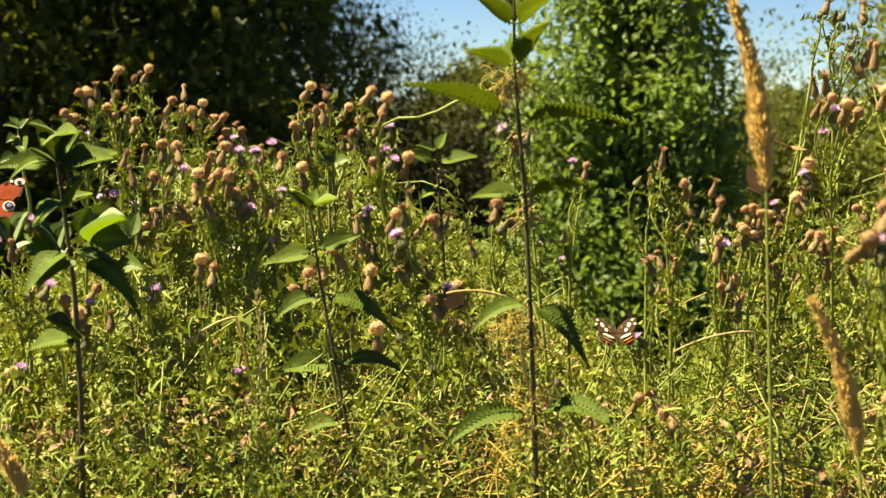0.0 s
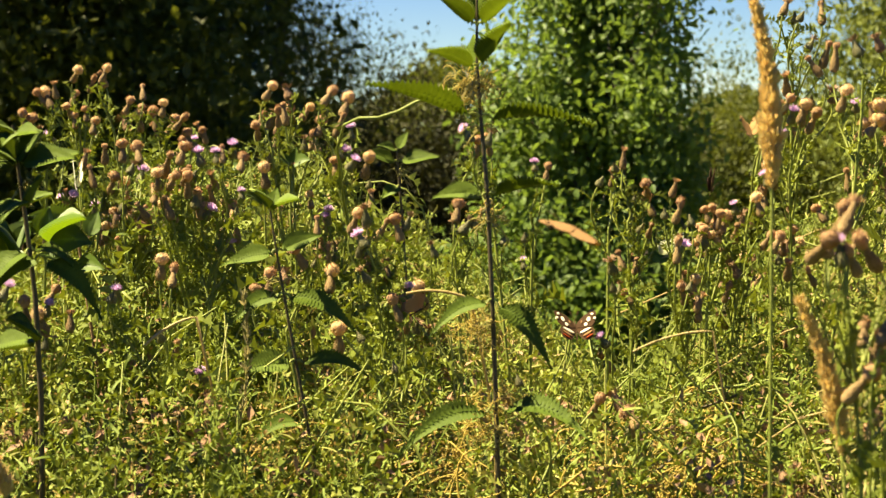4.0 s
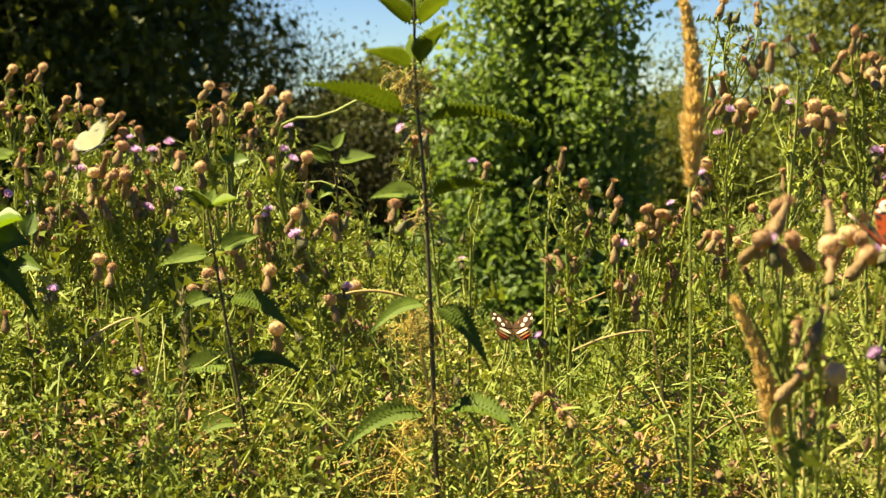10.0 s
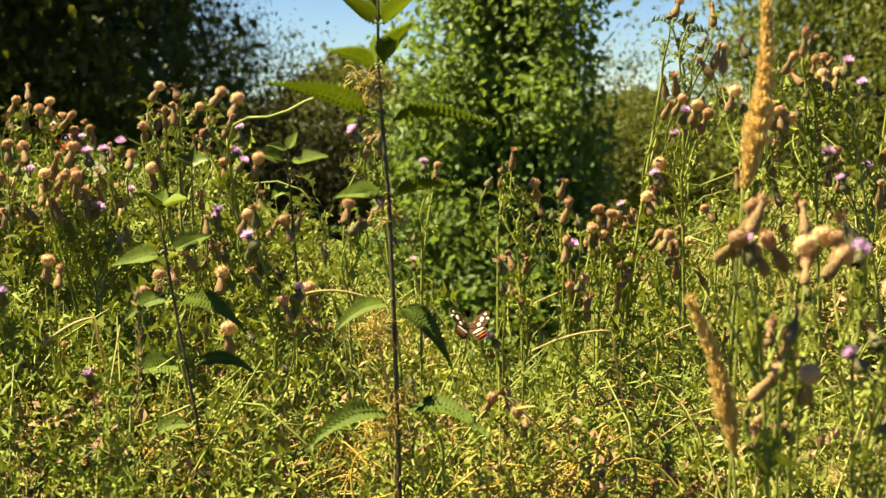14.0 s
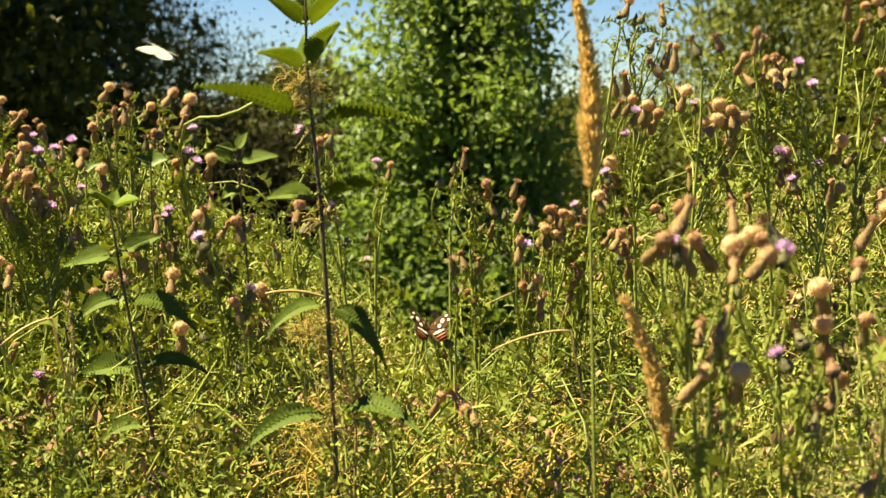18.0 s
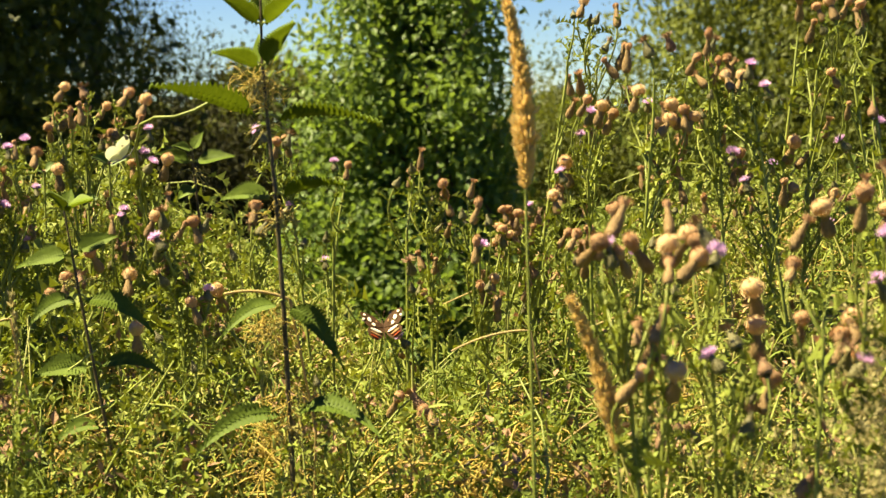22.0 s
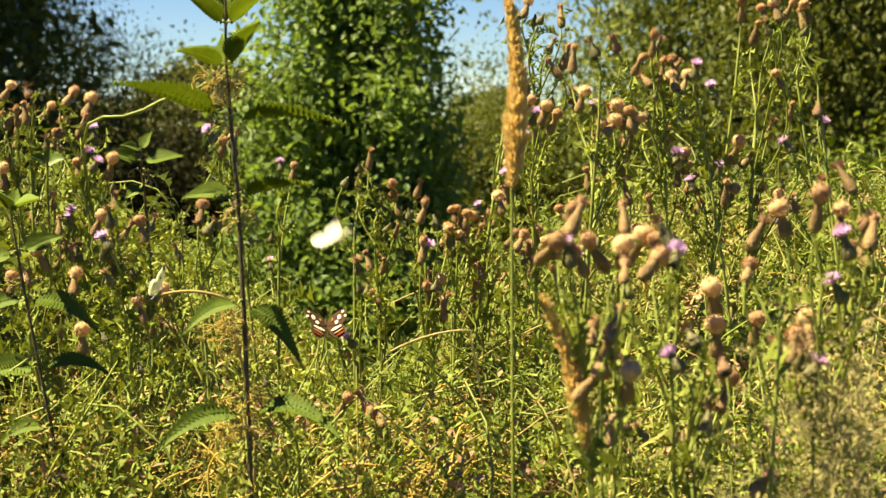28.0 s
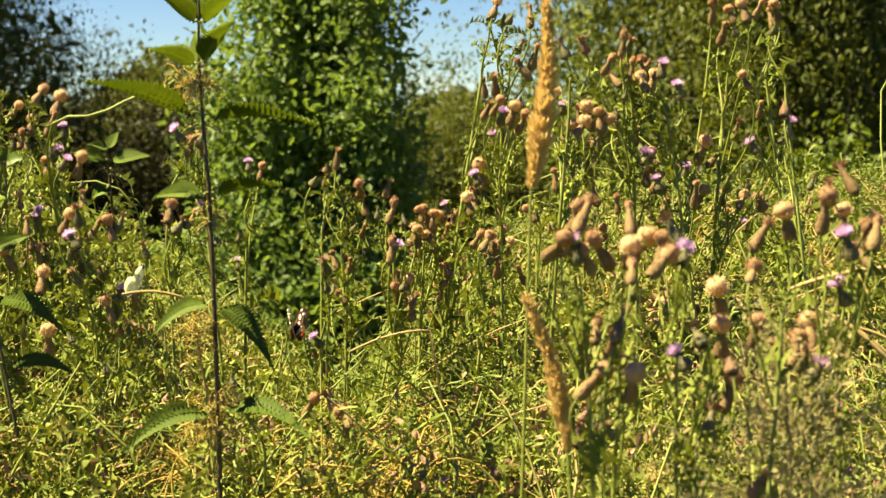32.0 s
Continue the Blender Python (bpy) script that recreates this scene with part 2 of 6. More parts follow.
def tree(name, base, height, radius, material, blobs, count, size, label, category, template=LEAF_DIAMOND, clump=0.3, droop=0.0, seed=1, limbs=9, group="", stem=1.0, per=45, wobble=0.03):
    """A tapered trunk with limbs that reach into each part of the crown; blobs are given from the foot of the trunk."""
    g = np.random.default_rng(seed + 100)
    t = root(name, (base[0], base[1], 0), label, category, group)
    lean = Vector((g.normal(0, wobble), g.normal(0, wobble), 1)) * height * stem
    tp = [lean * s + Vector((math.sin(s * 5 + seed), math.cos(s * 4), 0)) * wobble * height * s for s in np.linspace(0, 1, 10)]
    part("trunk", mesh("trunk", *tube(tp, [radius * 1.25, radius, radius * 0.7, radius * 0.2], 9)), M_BARK, t)
    heap = Heap()
    for i in range(limbs):
        b = blobs[i % len(blobs)]
        s = g.uniform(0.15, 0.75)
        p = lean * s
        q = Vector((b[0] + g.normal(0, 0.45) * b[3], b[1] + g.normal(0, 0.45) * b[4], max(b[2] + g.normal(0, 0.5) * b[5], 0.3)))
        r = radius * (0.5 - 0.4 * s)
        line = bend(p, q, 0.1 * (q - p).length)
        heap.add(*tube(line, [r * 0.8, r * 0.1], 6))
        for k in range(5):
            o = line[g.integers(2, 7)]
            w = o + Vector(g.normal(0, 1, 3)) * 0.10 * (q - p).length
            heap.add(*tube(bend(o, w, 0.04, 4), [r * 0.3, r * 0.06], 4))
    part("branchwork", heap.mesh("branchwork"), M_BARK, t)
    crown("crown", material, t, blobs, count, size, template, clump, droop, seed, per)
    return t


def at(a, d):
    return d * math.sin(radians(a)), d * math.cos(radians(a))


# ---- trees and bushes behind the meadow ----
# dark trees; the shade on the side seen is put into the leaf colour
tree("shade_tree", at(-12.5, 14), 8.5, 0.16, M_SHADETREE,
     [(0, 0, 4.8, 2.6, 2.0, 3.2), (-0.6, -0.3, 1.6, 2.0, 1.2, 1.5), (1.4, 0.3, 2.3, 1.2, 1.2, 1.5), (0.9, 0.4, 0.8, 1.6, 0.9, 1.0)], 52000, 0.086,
     "tall broadleaf tree with a dense crown, shade put into dark leaves", "tree", LEAF_OVAL, 0.4, seed=3, limbs=14)
tree("shade_tree", at(-7.2, 15.5), 9.0, 0.11, M_SHADETREE,
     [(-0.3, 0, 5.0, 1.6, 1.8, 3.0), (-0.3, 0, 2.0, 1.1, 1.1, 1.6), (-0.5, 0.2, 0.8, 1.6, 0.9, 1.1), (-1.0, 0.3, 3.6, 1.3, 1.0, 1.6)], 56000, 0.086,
     "tall broadleaf tree with a dense crown, shade put into dark leaves", "tree", LEAF_OVAL, 0.4, seed=4, limbs=14)
tree("birch_tree", at(-3.4, 17), 8.5, 0.045, M_SHADETREE,
     [(-0.6, 0, 5.0, 1.3, 1.2, 2.6), (-0.1, 0, 3.0, 0.55, 0.7, 0.9), (0.4, 0.1, 2.25, 0.42, 0.5, 0.32), (0.88, 0.1, 2.12, 0.30, 0.3, 0.16), (-0.1, 0, 2.0, 0.6, 0.6, 0.6), (-0.8, 0.2, 1.3, 1.0, 0.8, 1.2)], 110000, 0.031,
     "birch with hanging twigs of small dark leaves", "tree", LEAF_DIAMOND, 0.22, droop=0.5, seed=5, limbs=9)
# low scrub and hedges
for i, (a, d, w, h, mat, lab) in enumerate((
        # half shade on these first three is put into their leaf colour
        (-2.6, 20, 1.9, 2.65, M_HEDGESHADE, "dull green hedge bush"),
        (0.2, 21, 1.8, 2.65, M_HEDGESHADE, "dull green hedge bush"),
        (2.4, 20, 1.4, 2.2, M_HEDGESHADE, "dull green hedge bush"),
        (7.6, 24, 1.5, 3.1, M_SHADETREE, "rounded dark green bush at the far hedge"),
        (8.9, 25, 1.5, 3.3, M_TREE, "rounded dark green bush at the far hedge"),
        (10.6, 24, 1.3, 2.9, M_TREE, "sunlit olive green bush of the far hedge"),
        (13.8, 24, 0.9, 4.4, M_PALETREE, "sunlit olive green bush of the far hedge"),
        # shade on the next three is put into their dark leaf colour
        (-15.5, 18, 2.5, 6.5, M_SHADETREE, "dark hedge bush, shade put into its leaf colour"),
        (-11.0, 19, 2.4, 7.0, M_SHADETREE, "dark hedge bush, shade put into its leaf colour"),
        (-6.9, 19.5, 1.7, 6.2, M_SHADETREE, "dark hedge bush, shade put into its leaf colour"),
        (17.5, 21, 1.4, 6.5, M_PALETREE, "sunlit olive green bush of the far hedge"),
        (20.5, 20, 2.3, 6.5, M_TREE, "dull green hedge bush"))):
    x, y = at(a, d)
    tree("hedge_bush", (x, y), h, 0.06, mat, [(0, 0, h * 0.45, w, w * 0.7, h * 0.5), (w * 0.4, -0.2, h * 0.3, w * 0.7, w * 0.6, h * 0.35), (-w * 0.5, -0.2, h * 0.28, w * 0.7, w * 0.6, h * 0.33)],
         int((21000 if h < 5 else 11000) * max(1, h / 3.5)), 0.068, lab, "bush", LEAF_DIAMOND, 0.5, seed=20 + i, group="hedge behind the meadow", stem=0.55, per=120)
# slim tree with bare side twigs beside the broad bush
tree("slim_tree", at(6.88, 11.5), 5.5, 0.043, M_BUSH, [(0, 0, 4.2, 0.9, 0.8, 1.3), (0, 0, 1.7, 0.07, 0.08, 0.75)], 4200, 0.045,
     "slim tree with ivy leaves up its grey trunk", "tree", LEAF_OVAL, 0.12, seed=40, wobble=0.004)
# broad bush in the middle
BUSH = tree("broad_bush", at(4.7, 9.5), 3.4, 0.05, M_BUSH,
            [(0.05, 0, 1.0, 0.48, 0.45, 0.8), (-0.10, 0, 1.6, 0.38, 0.35, 0.6), (0.16, 0.05, 1.75, 0.26, 0.3, 0.6), (0.12, 0, 2.3, 0.34, 0.4, 0.55), (0.38, 0.1, 1.25, 0.22, 0.3, 0.4), (0.28, -0.5, 1.75, 0.18, 0.14, 0.58), (0.1, -0.2, 0.4, 0.6, 0.5, 0.5), (0.55, -0.1, 0.35, 0.4, 0.4, 0.45), (-0.3, 0, 0.75, 0.2, 0.25, 0.45)], 40000, 0.046,
            "broad bush with large fresh green oval leaves", "bush", LEAF_OVAL, 0.15, seed=50, limbs=18, per=24)
tree("broad_bush", at(2.6, 10.5), 0.9, 0.02, M_BUSH, [(0, 0, 0.45, 0.4, 0.4, 0.5)], 5000, 0.043,
     "low bush with fresh green oval leaves", "bush", LEAF_OVAL, 0.16, seed=51)
# trees with hanging boughs on the right
tree("willow_tree", at(16.4, 17), 9.0, 0.10, M_PALETREE,
     [(-0.1, 0, 5.0, 1.5, 1.3, 3.4), (-0.8, -0.2, 2.4, 0.75, 0.8, 1.3), (0.5, -0.2, 2.0, 1.0, 0.9, 1.4), (0, 0, 0.8, 1.4, 0.9, 0.9)], 62000, 0.070,
     "tall willow with hanging olive green boughs in the sun", "tree", LEAF_DIAMOND, 0.42, droop=0.3, seed=60, limbs=16, per=170, group="trees behind the meadow")
tree("willow_tree", at(19.0, 13.5), 8.0, 0.09, M_TREE,
     [(0, 0, 4.4, 1.15, 1.1, 2.8), (-0.3, -0.2, 2.1, 0.6, 0.6, 1.0), (0.35, 0, 1.7, 0.55, 0.6, 1.1)], 62000, 0.058,
     "tall willow with hanging olive green boughs in the sun", "tree", LEAF_DIAMOND, 0.36, droop=0.3, seed=61, limbs=16, per=170, group="trees behind the meadow")
tree("shade_tree", at(22.5, 16), 8.0, 0.15, M_SHADETREE,
     [(0, 0, 4.6, 2.0, 1.5, 3.2), (-0.9, 0.4, 1.4, 1.4, 1.0, 1.6)], 26000, 0.075,
     "tall broadleaf tree with a dense crown, shade put into dark leaves", "tree", LEAF_OVAL, 0.4, seed=62, limbs=12)
tree("yellow_bush", at(19.6, 11.5), 1.4, 0.02, M_YBUSH, [(0, 0, 0.95, 0.42, 0.35, 0.5), (0.3, 0, 0.7, 0.4, 0.35, 0.5)], 8000, 0.055,
     "low bush with bright yellow-green leaves in the sun", "bush", LEAF_OVAL, 0.13, seed=63)

# ---- far woodland that closes the view all round ----
heap = Heap()
for n, a0, a1, s0, s1 in ((130000, -0.33, 0.50, 0.14, 0.30), (16000, 0.50, 5.95, 0.6, 1.2)):
    aa = rng.uniform(a0, a1, n)
    top = 3.9 + 0.5 * np.sin(aa * 19 + 1) + 0.4 * np.sin(aa * 43) + 0.3 * np.sin(aa * 91)
    rr = rng.uniform(48, 58, n)
    pz = top * rng.random(n) ** 0.7
    scatter(heap, *LEAF_DIAMOND, np.stack([rr * np.sin(aa), rr * np.cos(aa), pz], -1),
            turns(rng.uniform(0, 6.28, n), rng.normal(-0.5, 0.6, n), rng.normal(0, 0.7, n)), rng.uniform(s0, s1, n))
stuff("far_woods", heap.mesh("far_woods", False), M_TREE, "far belt of green woodland round the meadow", "woods")

# ---- the tangled mat of herbs ----
def mat_top(a, d):
    """Height of the herb tangle at bearing a (degrees), d metres off."""
    a, d = np.asarray(a, float), np.asarray(d, float)
    back = np.interp(a, [-16, -11, -9, -8, -4, -1, 1.5, 3.8, 4.8, 6.6, 8.5, 11, 14, 18, 24], [0.80, 0.82, 0.88, 0.98, 1.0, 0.93, 0.86, 0.79, 0.72, 0.72, 0.84, 0.93, 0.96, 0.98, 0.98])
    s = np.clip((d - 1.5) / 1.1, 0, 1)
    fall = np.clip((d - 3.3) / 2.5, 0, 1)
    return 0.79 + (back - 0.79) * s * s * (3 - 2 * s) - 0.25 * fall


def spiny_leaf(stations):
    """A lobed, spiny leaf: a row of forward-pointing teeth on both edges."""
    lv, quads, tris = [], [], []
    teeth = (0.10, 0.22, 0.12, 0.26, 0.10, 0.16, 0.04)
    for i in range(stations):
        s = i / (stations - 1)
        z = 0.16 * math.sin(s * 2.6) - 0.10 * s * s
        x = 0.05 * math.sin(s * 4)
        w0, w1 = teeth[i], teeth[(i + 3) % 6] * (1 - 0.7 * s)
        lv += [(x - 0.035 * (1 - s), s, z), (x + 0.035 * (1 - s), s, z), (x + w0, s + 0.10 - 0.05 * (i % 2), z + 0.09 * (i % 3)), (x - w1, s + 0.04 + 0.05 * (i % 2), z + 0.10 * ((i + 1) % 3))]
    for i in range(stations - 1):
        a = i * 4
        quads.append((a, a + 1, a + 5, a + 4))
        tris += [(a + 1, a + 2, a + 5), (a, a + 4, a + 3)]
    return np.array(lv), np.array(quads), np.array(tris)


LEAF_SPINY = spiny_leaf(7)
LEAF_FEATHER = spiny_leaf(5)
LEAF_FEATHER = (LEAF_FEATHER[0] * np.array((0.6, 1, 1.8)), LEAF_FEATHER[1], LEAF_FEATHER[2])
# a narrow leaf that curls over and aside
LEAF_CURL = (np.array([(-0.05, 0, 0), (0.05, 0, 0), (0.10, 0.34, 0.16), (-0.02, 0.36, 0.16), (0.19, 0.66, 0.20), (0.08, 0.70, 0.20), (0.36, 0.86, 0.06), (0.31, 0.88, 0.06)], float),
             np.array([(0, 1, 2, 3), (3, 2, 4, 5), (5, 4, 6, 7)]))


def herb(count, size, template, d0, d1, thick, seed, power=0.6, wide=(-16, 24), up=0.35, sunk=0.0):
    g = np.random.default_rng(seed)
    a = g.uniform(wide[0], wide[1], count)
    d = d0 + (d1 * (1 + 0.12 * np.sin(a * 1.7) + 0.10 * np.sin(a * 0.6 + 1)) - d0) * g.random(count) ** power
    a = a + g.normal(0, 1, count) * np.where((a < -15) | (a > 23), 2.5, 0.0)
    lump = np.sin(a * 3.1 + d * 5) * np.sin(a * 1.3 - d * 9) * 0.05 + np.sin(a * 8 + d * 17) * np.sin(a * 5.3 - d * 23) * 0.05 - 0.01
    z = mat_top(a, d) + lump - thick * g.random(count) ** 1.4 + 0.02 - sunk
    p = np.stack([d * np.sin(np.radians(a)), d * np.cos(np.radians(a)), z], -1)
    rot = turns(g.uniform(0, 6.28, count), g.normal(up, 0.6, count), g.normal(0, 0.8, count))
    heap = Heap()
    s = size * g.uniform(0.5, 1.5, count)
    scatter(heap, template[0], template[1], p, rot, s)
    if len(template) > 2:
        heap.f.setdefault(3, []).append((np.asarray(template[2])[None] + (np.arange(count) * len(template[0]))[:, None, None]).reshape(-1, 3))
    return heap


MAT_PIECES = []
bands = ((-16, -9), (-9, -4), (-4, 1), (1, 6), (6, 11), (11, 16), (16, 24))
for i, w in enumerate(bands):
    share = (w[1] - w[0]) / 5
    MAT_PIECES.append(stuff("herb_tangle", herb(int(39000 * share), 0.0125, LEAF_CURL, 1.45, 3.25, 0.24, 200 + i, 0.7, w, 0.5).mesh("herb_tangle"), M_MAT,
                            "tangled mat of narrow yellow-green bedstraw leaves", "herbs"))
    MAT_PIECES.append(stuff("thistle_foliage", herb(int(11000 * share), 0.016, LEAF_FEATHER, 1.45, 3.25, 0.22, 220 + i, 0.7, w, 0.45).mesh("thistle_foliage", False), M_THLEAF,
                            "spiny lobed green thistle leaves in a tangle", "herbs"))
    if w[0] < -1:                            # looser leaves above the mat, among the thistle stems
        MAT_PIECES.append(stuff("thistle_foliage", herb(int(1300 * share), 0.026, LEAF_FEATHER, 1.75, 2.7, 0.13, 260 + i, 1.0, w, 0.5, -0.04).mesh("thistle_foliage", False), M_THLEAF,
                                "spiny lobed green thistle leaves in a tangle", "herbs"))
        MAT_PIECES.append(stuff("herb_tangle", herb(int(2500 * share), 0.014, LEAF_CURL, 1.75, 2.7, 0.13, 280 + i, 1.0, w, 0.5, -0.05).mesh("herb_tangle"), M_MAT,
                                "tangled mat of narrow yellow-green bedstraw leaves", "herbs"))
# lower fill that keeps the soil out of sight
# the dark tree leaf colour paints shade into the gaps between the herbs
stuff("undergrowth", herb(30000, 0.045, LEAF_OVAL, 1.7, 6.5, 0.6, 240, 0.9, (-24, 32), 0.2, 0.10).mesh("undergrowth"), M_TREE,
      "undergrowth below the herbs, dark green to stand for shade", "herbs")


# ---- stalks, whorls, straw and orange threads woven through the tangle ----
def weave(count, seed, length, radius, wide, lean=0.5, rise=0.03, d0=1.5, d1=3.2, whorls=0, bow=0.12):
    """Curving thin stalks that come up through the mat; with whorls of narrow leaves where asked."""
    g = np.random.default_rng(seed)
    heap, leaf = Heap(), Heap()
    wp, wr, ws = [], [], []
    for i in range(count):
        a, d = g.uniform(*wide), d0 + (d1 - d0) * g.random() ** 0.8
        z = float(mat_top(a, d))
        ln = length * g.uniform(0.5, 1.3)
        dirv = np.array((g.normal(0, lean), g.normal(0, lean), 1.0))
        dirv /= np.linalg.norm(dirv)
        top = np.array((d * math.sin(radians(a)), d * math.cos(radians(a)), z + rise * g.uniform(-0.5, 1.6)))
        arch = g.normal(0, bow, 3) * ln
        line = [top - dirv * ln * (1 - t) + arch * 4 * t * (1 - t) for t in np.linspace(0, 1, 7)]
        heap.add(*tube(line, [radius * g.uniform(0.7, 1.4), radius * 0.5], 4))
        if whorls:
            for t in np.linspace(0.35, 1.0, whorls):
                k = t * 6
                j = min(int(k), 5)
                q = line[j] + (line[j + 1] - line[j]) * (k - j)
                n = 6
                base = g.uniform(0, 6.28)
                for w in range(n):
                    wp.append(q)
                    wr.append((base + w * 6.283 / n, g.normal(0.35, 0.25), g.normal(0, 0.4)))
                    ws.append(0.016 * g.uniform(0.6, 1.3) * (1.15 - 0.4 * t))
    if whorls:
        wr = np.array(wr)
        scatter(leaf, *LEAF_NARROW, np.array(wp), turns(wr[:, 0], wr[:, 1], wr[:, 2]), np.array(ws))
    return heap, leaf


for i, w in enumerate(bands):
    share = (w[1] - w[0]) / 5
    st, lv_ = weave(int(230 * share), 300 + i, 0.28, 0.0010, w, 0.45, 0.05, whorls=7)
    MAT_PIECES.append(stuff("bedstraw_stalk", st.mesh("bedstraw_stalk"), M_MAT, "thin pale green bedstraw stalks", "herbs"))
    MAT_PIECES.append(stuff("bedstraw_whorl", lv_.mesh("bedstraw_whorl"), M_MAT, "whorls of narrow yellow-green bedstraw leaves", "herbs"))
    st, _ = weave(int(90 * share), 320 + i, 0.32, 0.0015, w, 0.26, 0.07, bow=0.2)
    MAT_PIECES.append(stuff("herb_stalk", st.mesh("herb_stalk"), M_STEM, "upright yellow-green herb stalks", "herbs"))
    st, _ = weave(int(14 * share), 340 + i, 0.25, 0.0011, w, 1.1, 0.02, bow=0.22)
    MAT_PIECES.append(stuff("straw", st.mesh("straw"), M_STRAW, "loose dry yellow straws in the tangle", "straw"))


def clusters(count, per, size, radius, wide, d0, d1, seed):
    """Small round clusters of dry husks that sit on the tangle."""
    g = np.random.default_rng(seed)
    a, d = g.uniform(*wide, count), d0 + (d1 - d0) * g.random(count) ** 0.8
    c = np.stack([d * np.sin(np.radians(a)), d * np.cos(np.radians(a)), mat_top(a, d) + g.uniform(-0.05, 0.045, count)], -1)
    k = np.repeat(np.arange(count), per)
    p = c[k] + g.normal(0, 1, (len(k), 3)) * (radius * g.uniform(0.5, 1.4, count))[k][:, None]
    heap = Heap()
    scatter(heap, *LEAF_DIAMOND, p, turns(g.uniform(0, 6.28, len(k)), g.normal(0.4, 0.7, len(k)), g.normal(0, 0.8, len(k))), size * g.uniform(0.5, 1.5, len(k)))
    return heap


for i, w in enumerate(bands):
    share = (w[1] - w[0]) / 5
    MAT_PIECES.append(stuff("bedstraw_head", clusters(int((260 if w[0] < 0 else 150) * share), 26, 0.0046, 0.008, w, 1.5, 3.0, 340 + i).mesh("bedstraw_head", False), M_OCHRE, "faded ochre bedstraw flower clusters over the herbs", "herbs"))
    MAT_PIECES.append(stuff("withered_leaf", clusters(int(95 * share), 12, 0.010, 0.011, w, 1.5, 2.8, 350 + i).mesh("withered_leaf", False), M_DEAD, "withered brown leaves caught in the herbs", "herbs"))
    st, _ = weave(int(24 * share), 390 + i, 0.50, 0.0014, w, 0.16, 0.07, 1.55, 2.5, bow=0.07)
    MAT_PIECES.append(stuff("herb_stalk", st.mesh("herb_stalk"), M_PALESTEM, "long pale green stalks that rise out of the herbs", "herbs"))
for i, (w, d0, d1, n) in enumerate((((5.2, 9.0), 1.5, 1.9, 220), ((0.6, 2.2), 1.5, 1.8, 60), ((-4.0, -2.0), 1.55, 2.0, 60), ((-9.0, -5.0), 2.0, 2.6, 80), ((12, 14), 1.6, 2.2, 60), ((17.0, 21.5), 1.7, 2.4, 140))):
    st, _ = weave(int(n * 1.4), 360 + i, 0.055, 0.0008, w, 1.6, 0.025, d0, d1, bow=0.3)
    MAT_PIECES.append(stuff("dodder", st.mesh("dodder"), M_DODDER, "orange-yellow dodder threads over the herbs", "dodder"))

# drifts of dry straw on the right
for i, (w, n) in enumerate((((11.0, 16.5), 45), ((16.5, 21.5), 100))):
    st, _ = weave(n, 370 + i, 0.26, 0.0012, w, 1.0, 0.05, 1.5, 2.5, bow=0.08)
    MAT_PIECES.append(stuff("straw", st.mesh("straw"), M_STRAW, "drift of dry yellow straws over the herbs", "straw"))

# old dark stalks that stand in the left part
for i, (w, n) in enumerate((((-12.0, -7.0), 16), ((-7.0, -1.0), 10), ((1.0, 9.0), 7), ((9.0, 16.0), 8))):
    st, _ = weave(n, 380 + i, 0.42, 0.0021, w, 0.16, 0.02, 1.55, 2.0)
    MAT_PIECES.append(stuff("dark_stalk", st.mesh("dark_stalk"), M_DARKSTEM, "old dark brown stalks among the herbs", "herbs"))


# ---- rough grass all round the flowering strip ----
BLADE = (np.array([(-0.012, 0, 0), (0.012, 0, 0), (0.011, 0.45, 0.05), (-0.011, 0.45, 0.05), (0.002, 1, 0.26), (-0.002, 1, 0.26)], float), np.array([(0, 1, 2, 3), (3, 2, 4, 5)]))


def sward(n, r0, r1, h, seed):
    g = np.random.default_rng(seed)
    r = r0 + (r1 - r0) * g.random(n) ** 0.75
    a = g.uniform(0, 360, n)
    keep = (((a > 34) & (a < 334)) | (r > 3.4)) & ((a < 1) | (a > 10) | (r > 10.5))
    r, a = r[keep], a[keep]
    clump = np.sin(a * 0.9 + r * 3.7) * np.sin(a * 0.37 - r * 2.1)
    p = np.stack([r * np.sin(np.radians(a)), r * np.cos(np.radians(a)), np.zeros(len(r))], -1)
    heap = Heap()
    scatter(heap, *BLADE, p, turns(g.uniform(0, 6.28, len(r)), g.normal(1.25, 0.2, len(r)), g.normal(0, 0.3, len(r))), h * (1 + 0.35 * clump) * g.uniform(0.6, 1.3, len(r)))
    return heap


stuff("meadow_grass", sward(45000, 0.7, 7.0, 0.36, 400).mesh("meadow_grass"), M_MAT, "rough tall yellow-green meadow grass", "grass")
stuff("meadow_grass", sward(45000, 6.0, 24.0, 0.42, 401).mesh("meadow_grass"), M_MAT, "rough tall yellow-green meadow grass", "grass")
for i, w in enumerate(((-40, -16), (24, 44))):
    stuff("herb_tangle", herb(15000, 0.034, LEAF_NARROW, 1.3, 3.8, 0.35, 420 + i, 0.8, w, 0.5, 0.10).mesh("herb_tangle"), M_MAT, "tangled mat of narrow yellow-green bedstraw leaves", "herbs")
    stuff("thistle_foliage", herb(4500, 0.066, LEAF_SPINY, 1.3, 3.8, 0.5, 424 + i, 0.8, w, 0.45, 0.10).mesh("thistle_foliage", False), M_THLEAF, "spiny lobed green thistle leaves in a tangle", "herbs")

